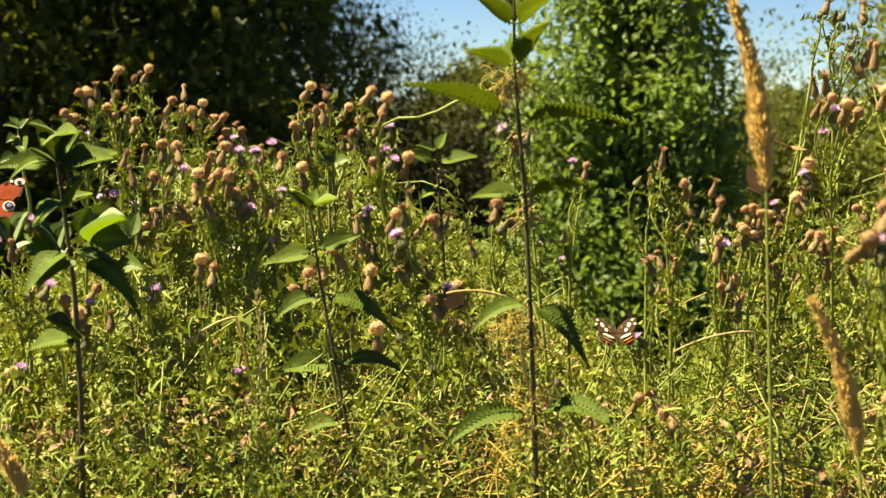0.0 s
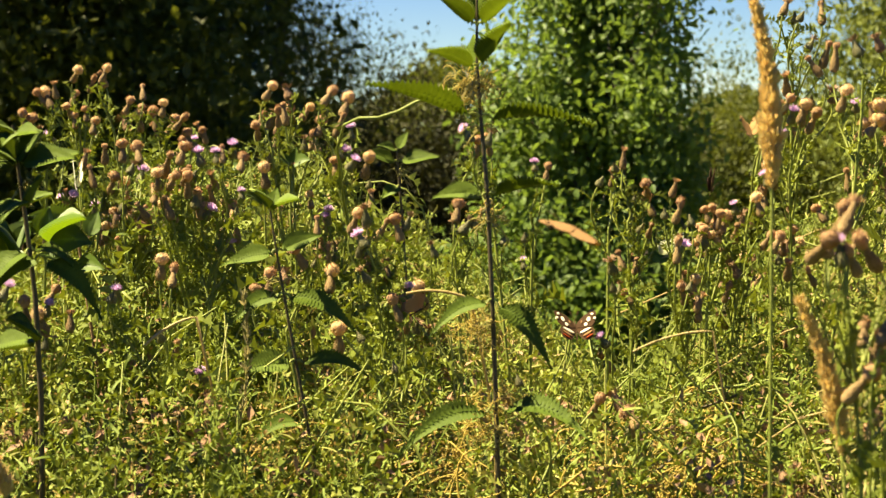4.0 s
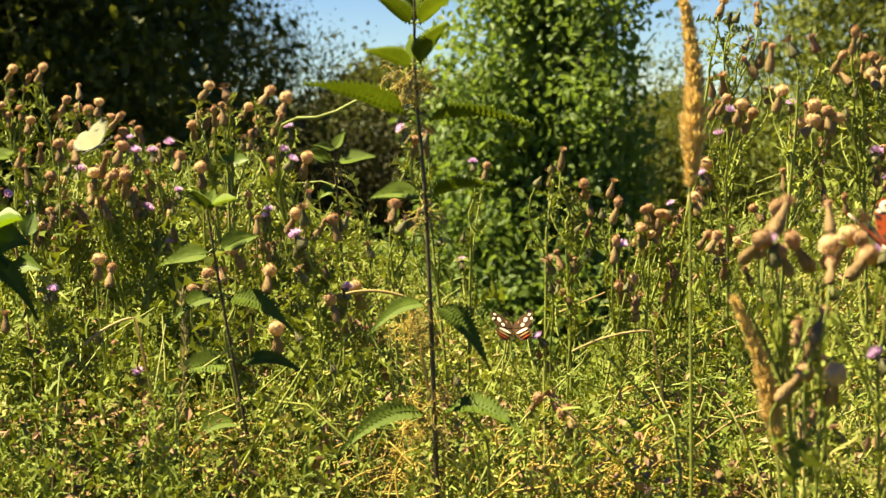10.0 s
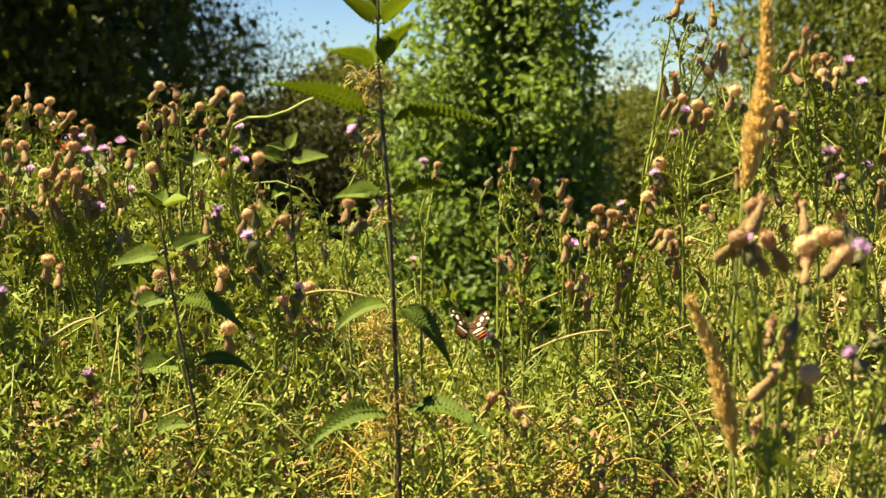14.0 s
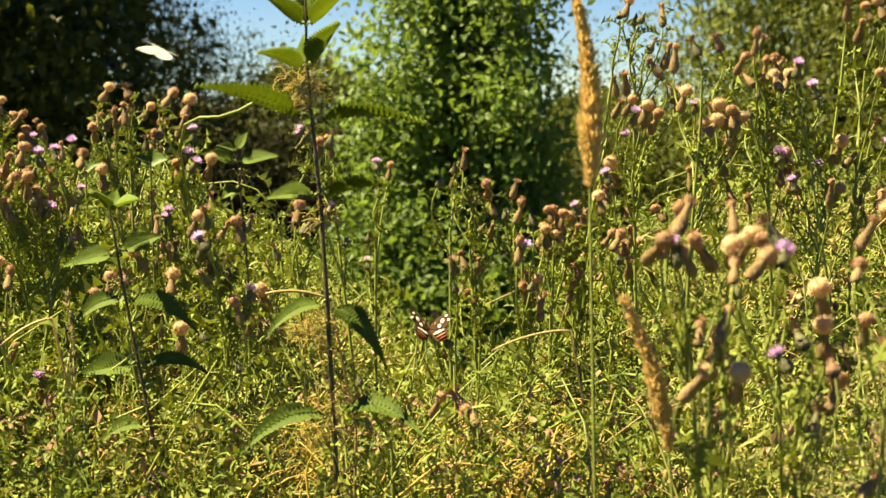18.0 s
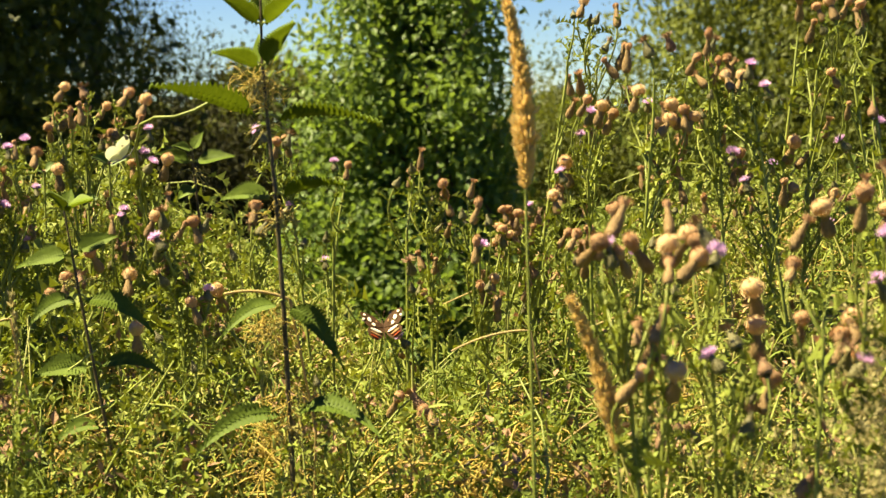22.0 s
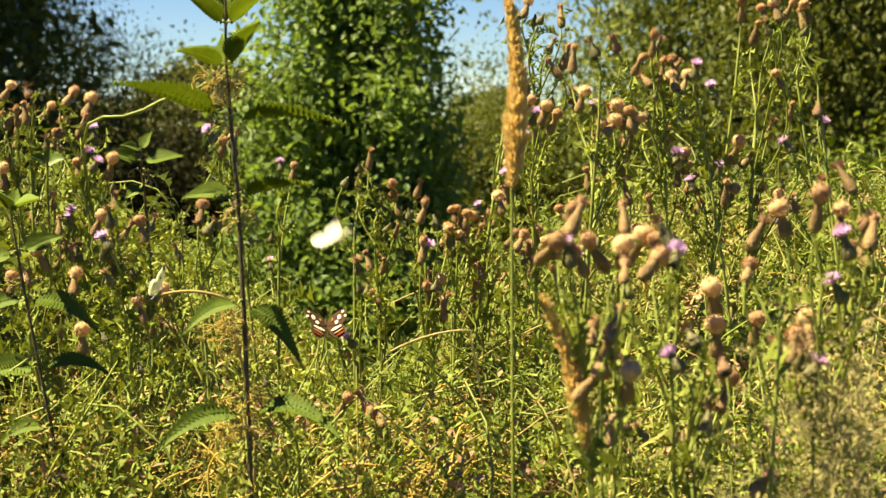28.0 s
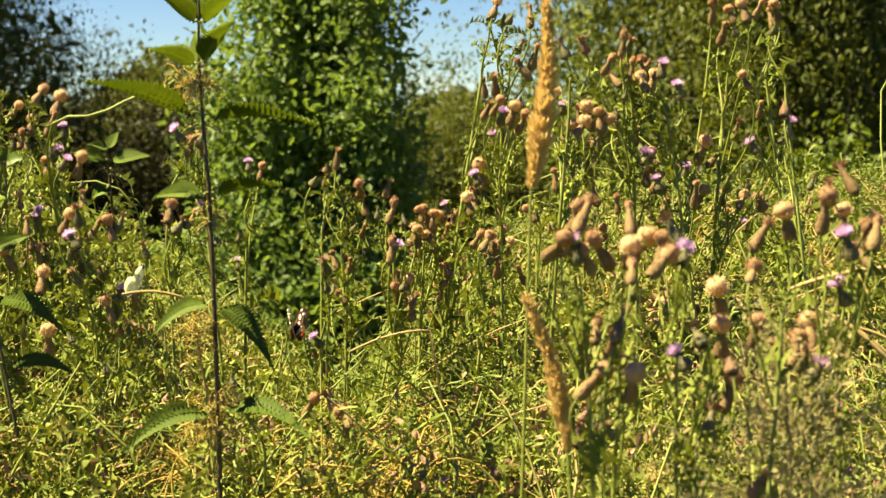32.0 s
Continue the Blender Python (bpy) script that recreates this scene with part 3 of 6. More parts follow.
# ---- thistles ----
def hairs(count, r0, length, spread, width, seed, lift=0.0, curl=0.0, dome=0.0):
    """Fine strips that fan out from a small disc."""
    g = np.random.default_rng(seed)
    v, f = [], []
    for i in range(count):
        a, s = g.uniform(0, 6.283), math.sqrt(g.random())
        ca, sa_ = math.cos(a), math.sin(a)
        tilt = spread * s + g.normal(0, 0.08)
        ln = length * g.uniform(0.75, 1.15) * (1 - dome * s * s)
        p0 = np.array((ca * r0 * s, sa_ * r0 * s, 0))
        dirv = np.array((ca * math.sin(tilt), sa_ * math.sin(tilt), math.cos(tilt)))
        p1 = p0 + dirv * ln * 0.55
        p2 = p0 + dirv * ln + np.array((ca, sa_, -0.6)) * curl * ln
        w = np.array((-sa_, ca, 0)) * width * 0.5
        k = len(v)
        v += [p0 - w * 0.6, p0 + w * 0.6, p1 + w, p1 - w, p2 + w * 0.5, p2 - w * 0.5]
        f += [(k, k + 1, k + 2, k + 3), (k + 3, k + 2, k + 4, k + 5)]
    v = np.array(v)
    v[:, 2] += lift
    return v, np.array(f)


def bracts(length, radius, neck, rows=10, sides=11, seed=0, proud=0.03):
    """A scaly egg-shaped cup of overlapping bracts."""
    g = np.random.default_rng(seed)
    prof = []
    for i in range(rows):
        s = i / (rows - 1)
        r = radius * (math.sin(math.pi * min(0.16 + 0.84 * s ** 0.62, 0.84)) ** 0.8)
        r = r * (1 - s * s * (1 - neck))
        prof.append((max(r, 0.0008), length * s))
    h = Heap()
    h.add(*lathe(prof, sides, 0.5))
    for i in range(1, rows - 1):                       # scale tips
        r, z = prof[i]
        for j in range(sides):
            a = 2 * math.pi * (j + i * 0.5) / sides
            ca, sa_ = math.cos(a), math.sin(a)
            t = np.array((-sa_, ca, 0)) * r * 0.30
            c = np.array((ca * r, sa_ * r, z))
            tip = np.array((ca * r * (1 + proud * 2.2), sa_ * r * (1 + proud * 2.2), z + length * 0.13))
            h.add([c - t, c + t, tip], [(0, 1, 2)])
    return h.mesh("bracts")


def tuft_mesh(name, r, length, count, spread, width, seed):
    """A rounded brush of down: a soft ball on a waist, with short hairs."""
    g = np.random.default_rng(seed)
    h = Heap()
    prof = [(r * 0.5, -0.0015), (r * 0.82, length * 0.10), (r, length * 0.34), (r, length * 0.58), (r * 0.82, length * 0.80), (r * 0.45, length * 0.95), (r * 0.05, length)]
    v, f = lathe(prof, 12, 0.3)
    h.add(v * (1 + 0.06 * g.normal(size=(len(v), 1))), f)
    c = np.array((0, 0, length * 0.35))
    for i in range(count):
        a, b = g.uniform(0, 6.283), math.acos(1 - g.random() * (1 - math.cos(spread)))
        d = np.array((math.cos(a) * math.sin(b), math.sin(a) * math.sin(b), math.cos(b)))
        w = np.cross(d, (0.3, 0.2, 0.9))
        w /= np.linalg.norm(w)
        q = c + d * np.array((r * 0.9, r * 0.9, length * 0.6))
        e = c + d * np.array((r * 1.25, r * 1.25, length * 0.80)) * g.uniform(0.9, 1.12)
        h.add([q - w * width, q + w * width, e + w * width * 0.4, e - w * width * 0.4], [(0, 1, 2, 3)])
    return h.mesh(name)


HEAD = {}
for key, args in {"b": (0.0175, 0.0041, 0.95), "c": (0.017, 0.0048, 0.95), "p": (0.0155, 0.0058, 0.7), "g": (0.0115, 0.0042, 0.35),
                  "d": (0.015, 0.0054, 0.9), "k": (0.016, 0.0050, 0.55), "v": (0.0200, 0.0043, 0.85)}.items():
    HEAD[key] = [bracts(*args, seed=s) for s in (1, 2)]
TUFT = {
    "b": [tuft_mesh("tuft", 0.0056, 0.0105, 240, 1.7, 0.0003, 11), tuft_mesh("tuft", 0.0060, 0.0100, 240, 1.8, 0.0003, 12), tuft_mesh("tuft", 0.0044, 0.0115, 240, 1.5, 0.0003, 10)],
    "c": [tuft_mesh("tuft", 0.0062, 0.0110, 320, 1.9, 0.0003, 13), tuft_mesh("tuft", 0.0066, 0.0116, 320, 2.0, 0.0003, 14)],
    "p": [mesh("floret_tuft", *hairs(320, 0.0028, 0.0092, 1.25, 0.0005, 15, 0, 0.02, 0.38)), mesh("floret_tuft", *hairs(320, 0.0026, 0.0098, 1.1, 0.0005, 16, 0, 0.02, 0.38))],
    "d": [mesh("dry_tuft", *hairs(60, 0.0045, 0.0065, 0.9, 0.0010, 17, 0, 0.2))],
    "v": [mesh("tuft", *hairs(90, 0.0026, 0.0055, 0.6, 0.0008, 19, 0, 0.05)), tuft_mesh("tuft", 0.0034, 0.0060, 160, 1.4, 0.0003, 20)],
    "k": [mesh("dry_tuft", *hairs(50, 0.003, 0.0065, 0.9, 0.0010, 18, 0, 0.1))],
}
SKIN = {"b": (M_BRACT, M_TUFT), "c": (M_BRACT, M_CREAM), "p": (M_BUD, M_PURPLE), "g": (M_BUD, None), "d": (M_DEAD, M_DEAD), "k": (M_BUD, M_DEAD), "v": (M_BRACT, M_TUFT)}
TUFT_NAME = {"b": ("tuft", "tawny tuft of seed down"), "c": ("tuft", "open cream tuft of seed down"), "p": ("floret_tuft", "lilac florets"), "d": ("dry_tuft", "withered brown florets"), "k": ("dry_tuft", "withered brown florets"), "v": ("tuft", "narrow tuft of tawny down")}
HEAD_LABEL = {"b": "brown scaly seed head", "c": "brown scaly seed head", "p": "green scaly flower head", "g": "closed green bud", "d": "withered brown head", "k": "green scaly flower head", "v": "slim brown scaly seed head"}

# one narrow spiny leaf, as a mesh of its own
SPINY = [mesh("leaf", LEAF_SPINY[0] * np.array((s, 1, c)), [LEAF_SPINY[1], LEAF_SPINY[2]], False) for s, c in ((1.0, 1.0), (0.7, 2.6), (0.85, -1.2))]


def facing(axis):
    return Vector(axis).to_track_quat("Z", "Y").to_matrix().to_4x4()


THISTLES = []


def thistle(base, heads, rnd, label, scale=1.0, leaves=8, group="thistles in the meadow", dense=1.0, gust="meadow", tilt=0.36):
    """One thistle plant: base on the ground, heads as (place, kind)."""
    foot = Vector((base[0], base[1], 0))
    thin = 0.72 if gust == "near" else 0.95
    t = root("thistle", foot, label, "thistle", group)
    mean = sum((p for p, k in heads), Vector()) / len(heads)
    tall = max(heads, key=lambda h: h[0].z)
    crownp = Vector((tall[0].x * 0.6 + mean.x * 0.4, tall[0].y, tall[0].z - 0.07))
    ph = rnd.random() * 6
    line = [foot.lerp(crownp, s) + Vector((math.sin(s * 4 + ph), math.cos(s * 3), 0)) * 0.012 * s * (1 - s) * 3 for s in np.linspace(0, 1, 25)]
    twigs = [(line[17], line[24])]
    nodes = line[12:]
    part("stem", mesh("stem", *tube([p - foot for p in line], [0.0029 * thin, 0.0023 * thin, 0.0014 * thin], 6)), M_STEM, t)
    slim = 0.95 if gust == "near" else 1.0
    fluff = 0.92
    for p, kind in sorted(heads, key=lambda h: -h[0].z):
        if kind == "b" and rnd.random() < 0.36:
            kind = "v"
        side = Vector((p.x - crownp.x, p.y - crownp.y, 0))
        axis = Vector((side.x * 3.5 + rnd.gauss(0, tilt), side.y * 2 + rnd.gauss(0, tilt), 1)).normalized()
        length = 0.022 * scale
        bot = p - axis * length
        o = min(nodes, key=lambda q: (q - bot).length + 4 * max(0, q.z - bot.z + 0.035 + 0.9 * math.hypot(q.x - bot.x, q.y - bot.y)))
        ln = (bot - o).length
        wig = rnd.gauss(0, 0.035) * ln
        c1, c2 = o + Vector((side.x * 0.15, side.y * 0.15, 0.35 * ln)), bot - axis * 0.35 * ln
        pts = [o * (1 - u) ** 3 + c1 * 3 * u * (1 - u) ** 2 + c2 * 3 * u * u * (1 - u) + bot * u ** 3 + Vector((wig * math.sin(u * 7), wig * math.sin(u * 5 + 1) * u, 0)) * (1 - u) for u in np.linspace(0, 1, 9)]
        mid = pts[4]
        nodes += pts[1:7]
        twigs += [(o, mid), (o, mid), (mid, mid.lerp(bot, 0.6))]
        part("branch", mesh("branch", *tube([q - foot for q in pts], [0.0013 * thin, 0.0010 * thin, 0.0008 * thin], 5)), M_STEM, t)
        m = Matrix.Translation(bot - foot) @ facing(axis) @ pose(0, 0, 0, 0, 0, rnd.uniform(0, 360))
        k = scale * rnd.uniform(0.82, 1.16) * (0.85 if kind == "p" else 1.0)
        hm = rnd.choice(HEAD[kind])
        h = part("flower_head", hm, SKIN[kind][0], t, HEAD_LABEL[kind], m @ Matrix.Diagonal((k * slim, k * slim, k * rnd.uniform(0.9, 1.15), 1)))
        if kind in TUFT:
            tm = rnd.choice(TUFT[kind])
            z = {"b": 0.0165, "c": 0.0165, "p": 0.0155, "d": 0.0145, "k": 0.0155, "v": 0.0195}[kind]
            part(TUFT_NAME[kind][0], tm, SKIN[kind][1], h, TUFT_NAME[kind][1], pose(0, 0, z, rnd.gauss(0, 6), rnd.gauss(0, 6), 0) @ Matrix.Diagonal((fluff / slim, fluff / slim, 0.84, 1)))
        for j in range(2):                              # small leaves on the branch
            q = pts[rnd.choice((1, 2, 3, 4, 5))]
            lm = Matrix.Translation(q - foot) @ pose(0, 0, 0, rnd.uniform(10, 65), 0, rnd.uniform(0, 360)) @ Matrix.Scale(rnd.uniform(0.014, 0.03) * scale, 4)
            part("leaf", rnd.choice(SPINY), M_THLEAF, t, "", lm)
        for u in (0.25, 0.4, 0.52, 0.64, 0.76, 0.88):   # short stretches that carry the spiny leaves
            i = int(u * 8)
            if rnd.random() < 0.8:
                twigs.append((pts[i], pts[min(i + 1, 8)]))
    g = np.random.default_rng(rnd.randrange(10 ** 6))
    n = int(0.14 * dense * (14 + 5 * len(twigs)))
    pick = g.integers(0, len(twigs), n)
    ends = np.array([[tuple(a - foot), tuple(b - foot)] for a, b in twigs])
    pl = ends[pick, 0] + (ends[pick, 1] - ends[pick, 0]) * g.random((n, 1))
    heap = Heap()
    rot = turns(g.uniform(0, 6.28, n), g.normal(0.5, 0.45, n), g.normal(0, 0.5, n))
    size = scale * g.uniform(0.008, 0.026, n)
    scatter(heap, LEAF_SPINY[0] * np.array((0.46, 1, 1.5)), LEAF_SPINY[1], pl, rot, size)
    heap.f.setdefault(3, []).append((LEAF_SPINY[2][None] + (np.arange(n) * len(LEAF_SPINY[0]))[:, None, None]).reshape(-1, 3))
    tagged(part("foliage", heap.mesh("foliage", False), M_THLEAF, t, "small spiny green leaves along the branches"), kind="stuff")
    for j in range(leaves):
        s = rnd.uniform(0.62, 1.0)
        q = foot.lerp(crownp, s)
        lm = Matrix.Translation(q - foot) @ pose(0, 0, 0, rnd.uniform(-10, 60), rnd.uniform(-30, 30), rnd.uniform(0, 360)) @ Matrix.Scale(rnd.uniform(0.025, 0.048) * scale, 4)
        part("leaf", rnd.choice(SPINY), M_THLEAF, t, "", lm)
    THISTLES.append((t, mean, foot, gust))
    return t


def stand(rows, stems, d, spread, seed, scale, label, leaves=7, group="thistles in the meadow", gust="meadow", dense=1.6, more=0.25, tilt=0.36, huddle=0.4):
    """A stand of thistles: heads (bearing, elevation, kind) go to the nearest stem of the given bearings."""
    rnd = random.Random(seed)
    stems = stems[::2] if len(stems) > 4 else stems
    lots = {s: [] for s in stems}
    depth = {s: d + rnd.uniform(-spread, spread) for s in stems}
    rows = list(rows)
    for a, e, k in list(rows):                          # buds and lesser heads beside the main ones
        if rnd.random() < more:
            rows.append((a + rnd.choice((-1, 1)) * rnd.uniform(0.18, 0.5), e - rnd.uniform(0.1, 0.75), rnd.choice("bbkgbd")))
        if rnd.random() < huddle:                       # heads that share a branch tip
            rows.append((a + rnd.choice((-1, 1)) * rnd.uniform(0.16, 0.34), e - rnd.uniform(-0.12, 0.42), rnd.choice("bbbbck")))
    for a, e, k in rows:
        s = min(stems, key=lambda q: abs(q - a) + 0.15 * rnd.random())
        lots[s].append((spot(a, e, depth[s] + rnd.uniform(-0.05, 0.05)), k))
    for s in stems:
        if lots[s]:
            foot = spot(s + rnd.uniform(-5, 5), 0, depth[s] + rnd.uniform(-0.05, 0.12))
            n = sum(k == "p" for _, k in lots[s])
            text = label + (" and lilac flowers" if n else "")
            thistle(foot, lots[s], rnd, text, scale, leaves, group, dense, gust, tilt)


# the crowded stand on the left
stand([(-8.84, 3.93, 'c'), (-8.06, 3.95, 'c'), (-8.42, 3.67, 'b'), (-9.49, 3.59, 'b'), (-9.69, 3.21, 'c'),
    (-7.13, 3.44, 'b'), (-7.44, 3.08, 'b'), (-7.1, 2.93, 'b'), (-6.54, 3.11, 'c'), (-10.3, 2.69, 'b'),
    (-10.05, 2.55, 'b'), (-9.77, 2.28, 'p'), (-8.99, 2.74, 'b'), (-8.68, 2.93, 'b'), (-7.67, 2.62, 'd'),
    (-6.24, 2.55, 'b'), (-6.0, 2.62, 'b'), (-5.54, 2.4, 'b'), (-5.76, 2.24, 'p'), (-8.29, 3.82, 'b'),
    (-7.24, 2.66, 'b')],
      (-10.2, -9.4, -8.8, -8.3, -7.7, -7.0, -6.4, -5.8), 2.15, 0.12, 1, 0.88, "tall green thistle with tawny seed heads", more=0.4)
stand([(-5.19, 1.87, 'p'), (-4.69, 2.04, 'p'), (-8.64, 1.61, 'b'), (-8.14, 1.84, 'b'), (-7.63, 1.89, 'b'),
    (-7.05, 1.3, 'p'), (-6.4, 1.44, 'b'), (-8.53, 1.19, 'b'), (-7.86, 0.99, 'b'), (-6.15, 1.11, 'b'),
    (-5.89, 0.96, 'b'), (-7.24, 1.73, 'b'), (-5.34, 0.72, 'b'), (-5.16, 0.3, 'p'), (-5.58, 1.34, 'g'),
    (-4.54, 0.41, 'g'), (-4.72, -0.57, 'p'), (-6.82, 0.72, 'b'), (-7.52, 0.49, 'k'), (-6.51, 0.88, 'k'),
    (-5.65, 1.81, 'p'), (-6.2, 0.49, 'c'), (-6.74, 0.26, 'g'), (-4.41, 1.58, 'b')],
      (-8.8, -8.1, -7.4, -6.8, -6.3, -5.7, -5.1, -4.6), 1.95, 0.1, 2, 0.88, "green thistle with tawny seed heads", more=0.55)
stand([(-3.87, 2.69, 'b'), (-3.62, 2.82, 'b'), (-3.29, 2.9, 'b'), (-3.28, 3.55, 'd'), (-2.52, 2.96, 'c'),
    (-2.0, 3.27, 'b'), (-1.52, 3.05, 'c'), (-3.09, 2.9, 'b'), (-2.47, 2.2, 'b'), (-1.58, 1.84, 'p'),
    (-1.24, 1.62, 'p'), (-0.96, 1.45, 'c'), (-1.89, 1.5, 'b'), (-3.87, 1.19, 'c'), (-2.62, 0.6, 'c'),
    (-1.46, 2.51, 'p'), (-3.48, 2.2, 'b'), (-2.24, 2.51, 'b'), (-3.71, 1.89, 'g')],
      (-4.1, -3.5, -2.9, -2.3, -1.7, -1.2), 2.05, 0.1, 3, 0.88, "tall green thistle with tawny seed heads", more=0.35)
stand([(-0.89, 0.72, 'b'), (-0.45, -0.24, 'b'), (0.25, 0.1, 'k'), (-1.34, -0.43, 'p'), (-0.99, -0.05, 'b'),
    (0.14, -1.76, 'p'), (-0.3, -2.38, 'b'), (-2.0, -1.61, 'c'), (-3.01, -0.98, 'b'), (1.49, 0.26, 'b'),
    (1.65, 0.13, 'g'), (-3.32, -1.45, 'd'), (-3.67, -1.68, 'b'), (-0.99, -0.98, 'd')],
      (-3.2, -2.0, -0.9, 0.0, 1.4), 1.85, 0.12, 4, 0.92, "green thistle with tawny seed heads")
stand([(3.23, -1.08, 'p'), (3.56, 1.66, 'p'), (1.6, 2.4, 'p'), (2.42, 2.31, 'k'), (2.42, 0.38, 'p'),
    (3.35, -0.29, 'g'), (2.81, -0.44, 'g'), (1.18, -0.05, 'g'), (0.37, -2.85, 'k'), (0.02, -2.97, 'b'),
    (0.71, -3.03, 'k'), (0.95, -5.09, 'p'), (2.73, -3.31, 'b')],
      (0.3, 1.4, 2.4, 3.3), 1.9, 0.12, 5, 0.88, "slim green thistle with buds")
# lesser heads and buds that fill the stands
def fill(count, a0, a1, e0, e1, stems, d, seed, label):
    g = random.Random(seed)
    stand([(g.uniform(a0, a1), g.uniform(e0, e1), g.choice("bbbkkgggddcp")) for _ in range(count)], stems, d, 0.12, seed, 0.78, label, dense=0.75, more=0.0)


fill(34, -9.6, -4.2, -0.6, 0.75, (-9.2, -8.3, -7.4, -6.5, -5.6, -4.8), 2.1, 41, "green thistle with many small brown heads")
fill(12, -4.2, -0.6, -0.9, 0.5, (-3.6, -2.4, -1.2), 2.1, 42, "green thistle with small brown heads and buds")
fill(16, 8.0, 12.0, -1.8, 0.3, (8.5, 9.6, 10.7, 11.7), 2.1, 43, "green thistle with small brown heads and buds")
fill(22, 12.0, 19.5, -0.9, 1.4, (12.6, 14.0, 15.4, 16.8, 18.2), 2.2, 44, "green thistle with small brown heads and buds")
# scattered low heads among the herbs
stand([(-6.59, -1.22, 'c'), (-10.65, -1.84, 'p'), (-11.99, -0.52, 'p'), (-11.12, 0.02, 'p'), (-11.01, -0.44, 'k'),
    (-7.83, -1.87, 'p'), (-9.41, -1.99, 'b'), (-9.57, -2.26, 'p'), (-10.28, -2.46, 'b'), (-9.92, -2.74, 'c'),
    (-9.85, -4.21, 'p'), (-11.43, -3.93, 'p'), (-10.55, -5.09, 'd'), (-9.19, -5.13, 'd'), (-5.61, -4.16, 'p'),
    (-5.47, -4.7, 'd'), (-6.15, -3.47, 'b'), (-6.82, -3.0, 'g'), (-7.75, -1.92, 'k')],
      (-11.6, -10.8, -9.8, -8.6, -7.0, -5.8), 1.75, 0.1, 6, 0.88, "low thistle half sunk in the herb tangle")
stand([(6.46, -5.44, 'p'), (-1.46, -3.0, 'g'), (-0.37, -3.77, 'g'), (10.27, -5.35, 'g'), (5.68, -4.86, 'd'),
    (3.04, -4.08, 'g'), (12.05, -5.09, 'g')],
      (-1.0, 1.5, 5.0, 7.0, 10.5, 12.0), 1.7, 0.1, 7, 0.9, "low thistle half sunk in the herb tangle")
stand([(10.19, -6.78, 'd'), (10.53, -7.16, 'd'), (10.81, -6.82, 'd'), (10.42, -7.5, 'd'), (11.0, -7.34, 'd'),
    (9.96, -7.24, 'd'), (10.65, -7.62, 'd')], (10.2, 10.9), 1.6, 0.03, 14, 0.8, "dead brown thistle sunk in the herbs", more=0.3)
stand([(12.75, -5.01, 'd'), (12.91, -5.4, 'd'), (12.64, -5.75, 'd'), (13.06, -5.19, 'd')], (12.9,), 1.5, 0.03, 15, 0.8, "dead brown thistle sunk in the herbs", more=0.3)
# the stand before the broad bush
stand([(6.04, 1.73, 'b'), (5.61, 1.22, 'g'), (7.5, 0.96, 'b'), (6.62, 0.8, 'b'), (6.31, 0.8, 'g'), (7.13, 0.41, 'g'),
    (6.65, 0.38, 'b'), (8.98, 0.49, 'p'), (8.4, 0.18, 'b'), (8.82, 0.02, 'c'), (8.25, -0.36, 'b'),
    (7.78, -0.77, 'p'), (8.51, -0.75, 'b'), (5.89, -1.14, 'b'), (6.24, -1.14, 'b'), (9.57, -1.22, 'b'),
    (10.27, -0.64, 'b'), (8.95, -1.29, 'd'), (8.01, -1.76, 'c'), (8.22, -2.19, 'b'), (5.68, -1.64, 'g'),
    (8.87, -2.23, 'p'), (5.17, -2.66, 'b'), (5.25, -3.23, 'p'), (8.48, -0.29, 'b'), (8.67, -0.98, 'b'),
    (7.94, -1.61, 'g'), (6.69, -0.13, 'g'), (7.78, 0.18, 'g')],
      (5.2, 5.8, 6.4, 7.0, 7.7, 8.4, 9.0, 9.7, 10.3), 1.95, 0.08, 8, 0.88, "slim thistle with tawny seed heads")
# the tall stand on the right
stand([(9.74, 5.75, 'g'), (10.25, 5.68, 'g'), (10.59, 5.68, 'g'), (10.81, 4.83, 'k'), (11.7, 4.78, 'k'),
    (9.63, 3.75, 'b'), (9.86, 3.13, 'b'), (10.24, 2.97, 'p'), (10.72, 3.36, 'g'), (11.85, 3.28, 'p'),
    (10.56, 2.9, 'd'), (11.24, 3.52, 'd'), (12.11, 2.51, 'c'), (12.5, 2.82, 'c'), (12.81, 2.82, 'b'),
    (13.12, 2.66, 'c'), (9.32, 1.34, 'p'), (9.96, 2.35, 'p'), (9.41, 0.57, 'b')],
      (9.3, 9.9, 10.6, 11.3, 12.0, 12.8), 1.95, 0.08, 9, 0.92, "tall slender thistle with dark buds above tawny heads", gust="tall", dense=0.8)
stand([(13.48, 4.83, 'b'), (13.43, 4.37, 'b'), (13.75, 4.21, 'b'), (13.05, 3.82, 'b'), (14.26, 4.21, 'b'),
    (14.13, 3.67, 'b'), (14.63, 4.21, 'p'), (14.94, 3.62, 'p'), (12.86, 2.12, 'b'), (11.88, 1.53, 'b'),
    (13.9, 2.35, 'b'), (14.13, 1.78, 'p'), (14.44, 1.42, 'b'), (14.6, 1.03, 'b'), (14.37, 1.11, 'p'),
    (15.76, 1.86, 'c'), (12.29, 4.91, 'd'), (13.61, 3.67, 'g'), (12.67, 0.72, 'b'), (13.17, 3.13, 'g')],
      (12.2, 13.0, 13.6, 14.2, 15.0, 15.8), 1.95, 0.1, 10, 0.92, "tall green thistle with tawny seed heads", gust="tall", dense=0.8)
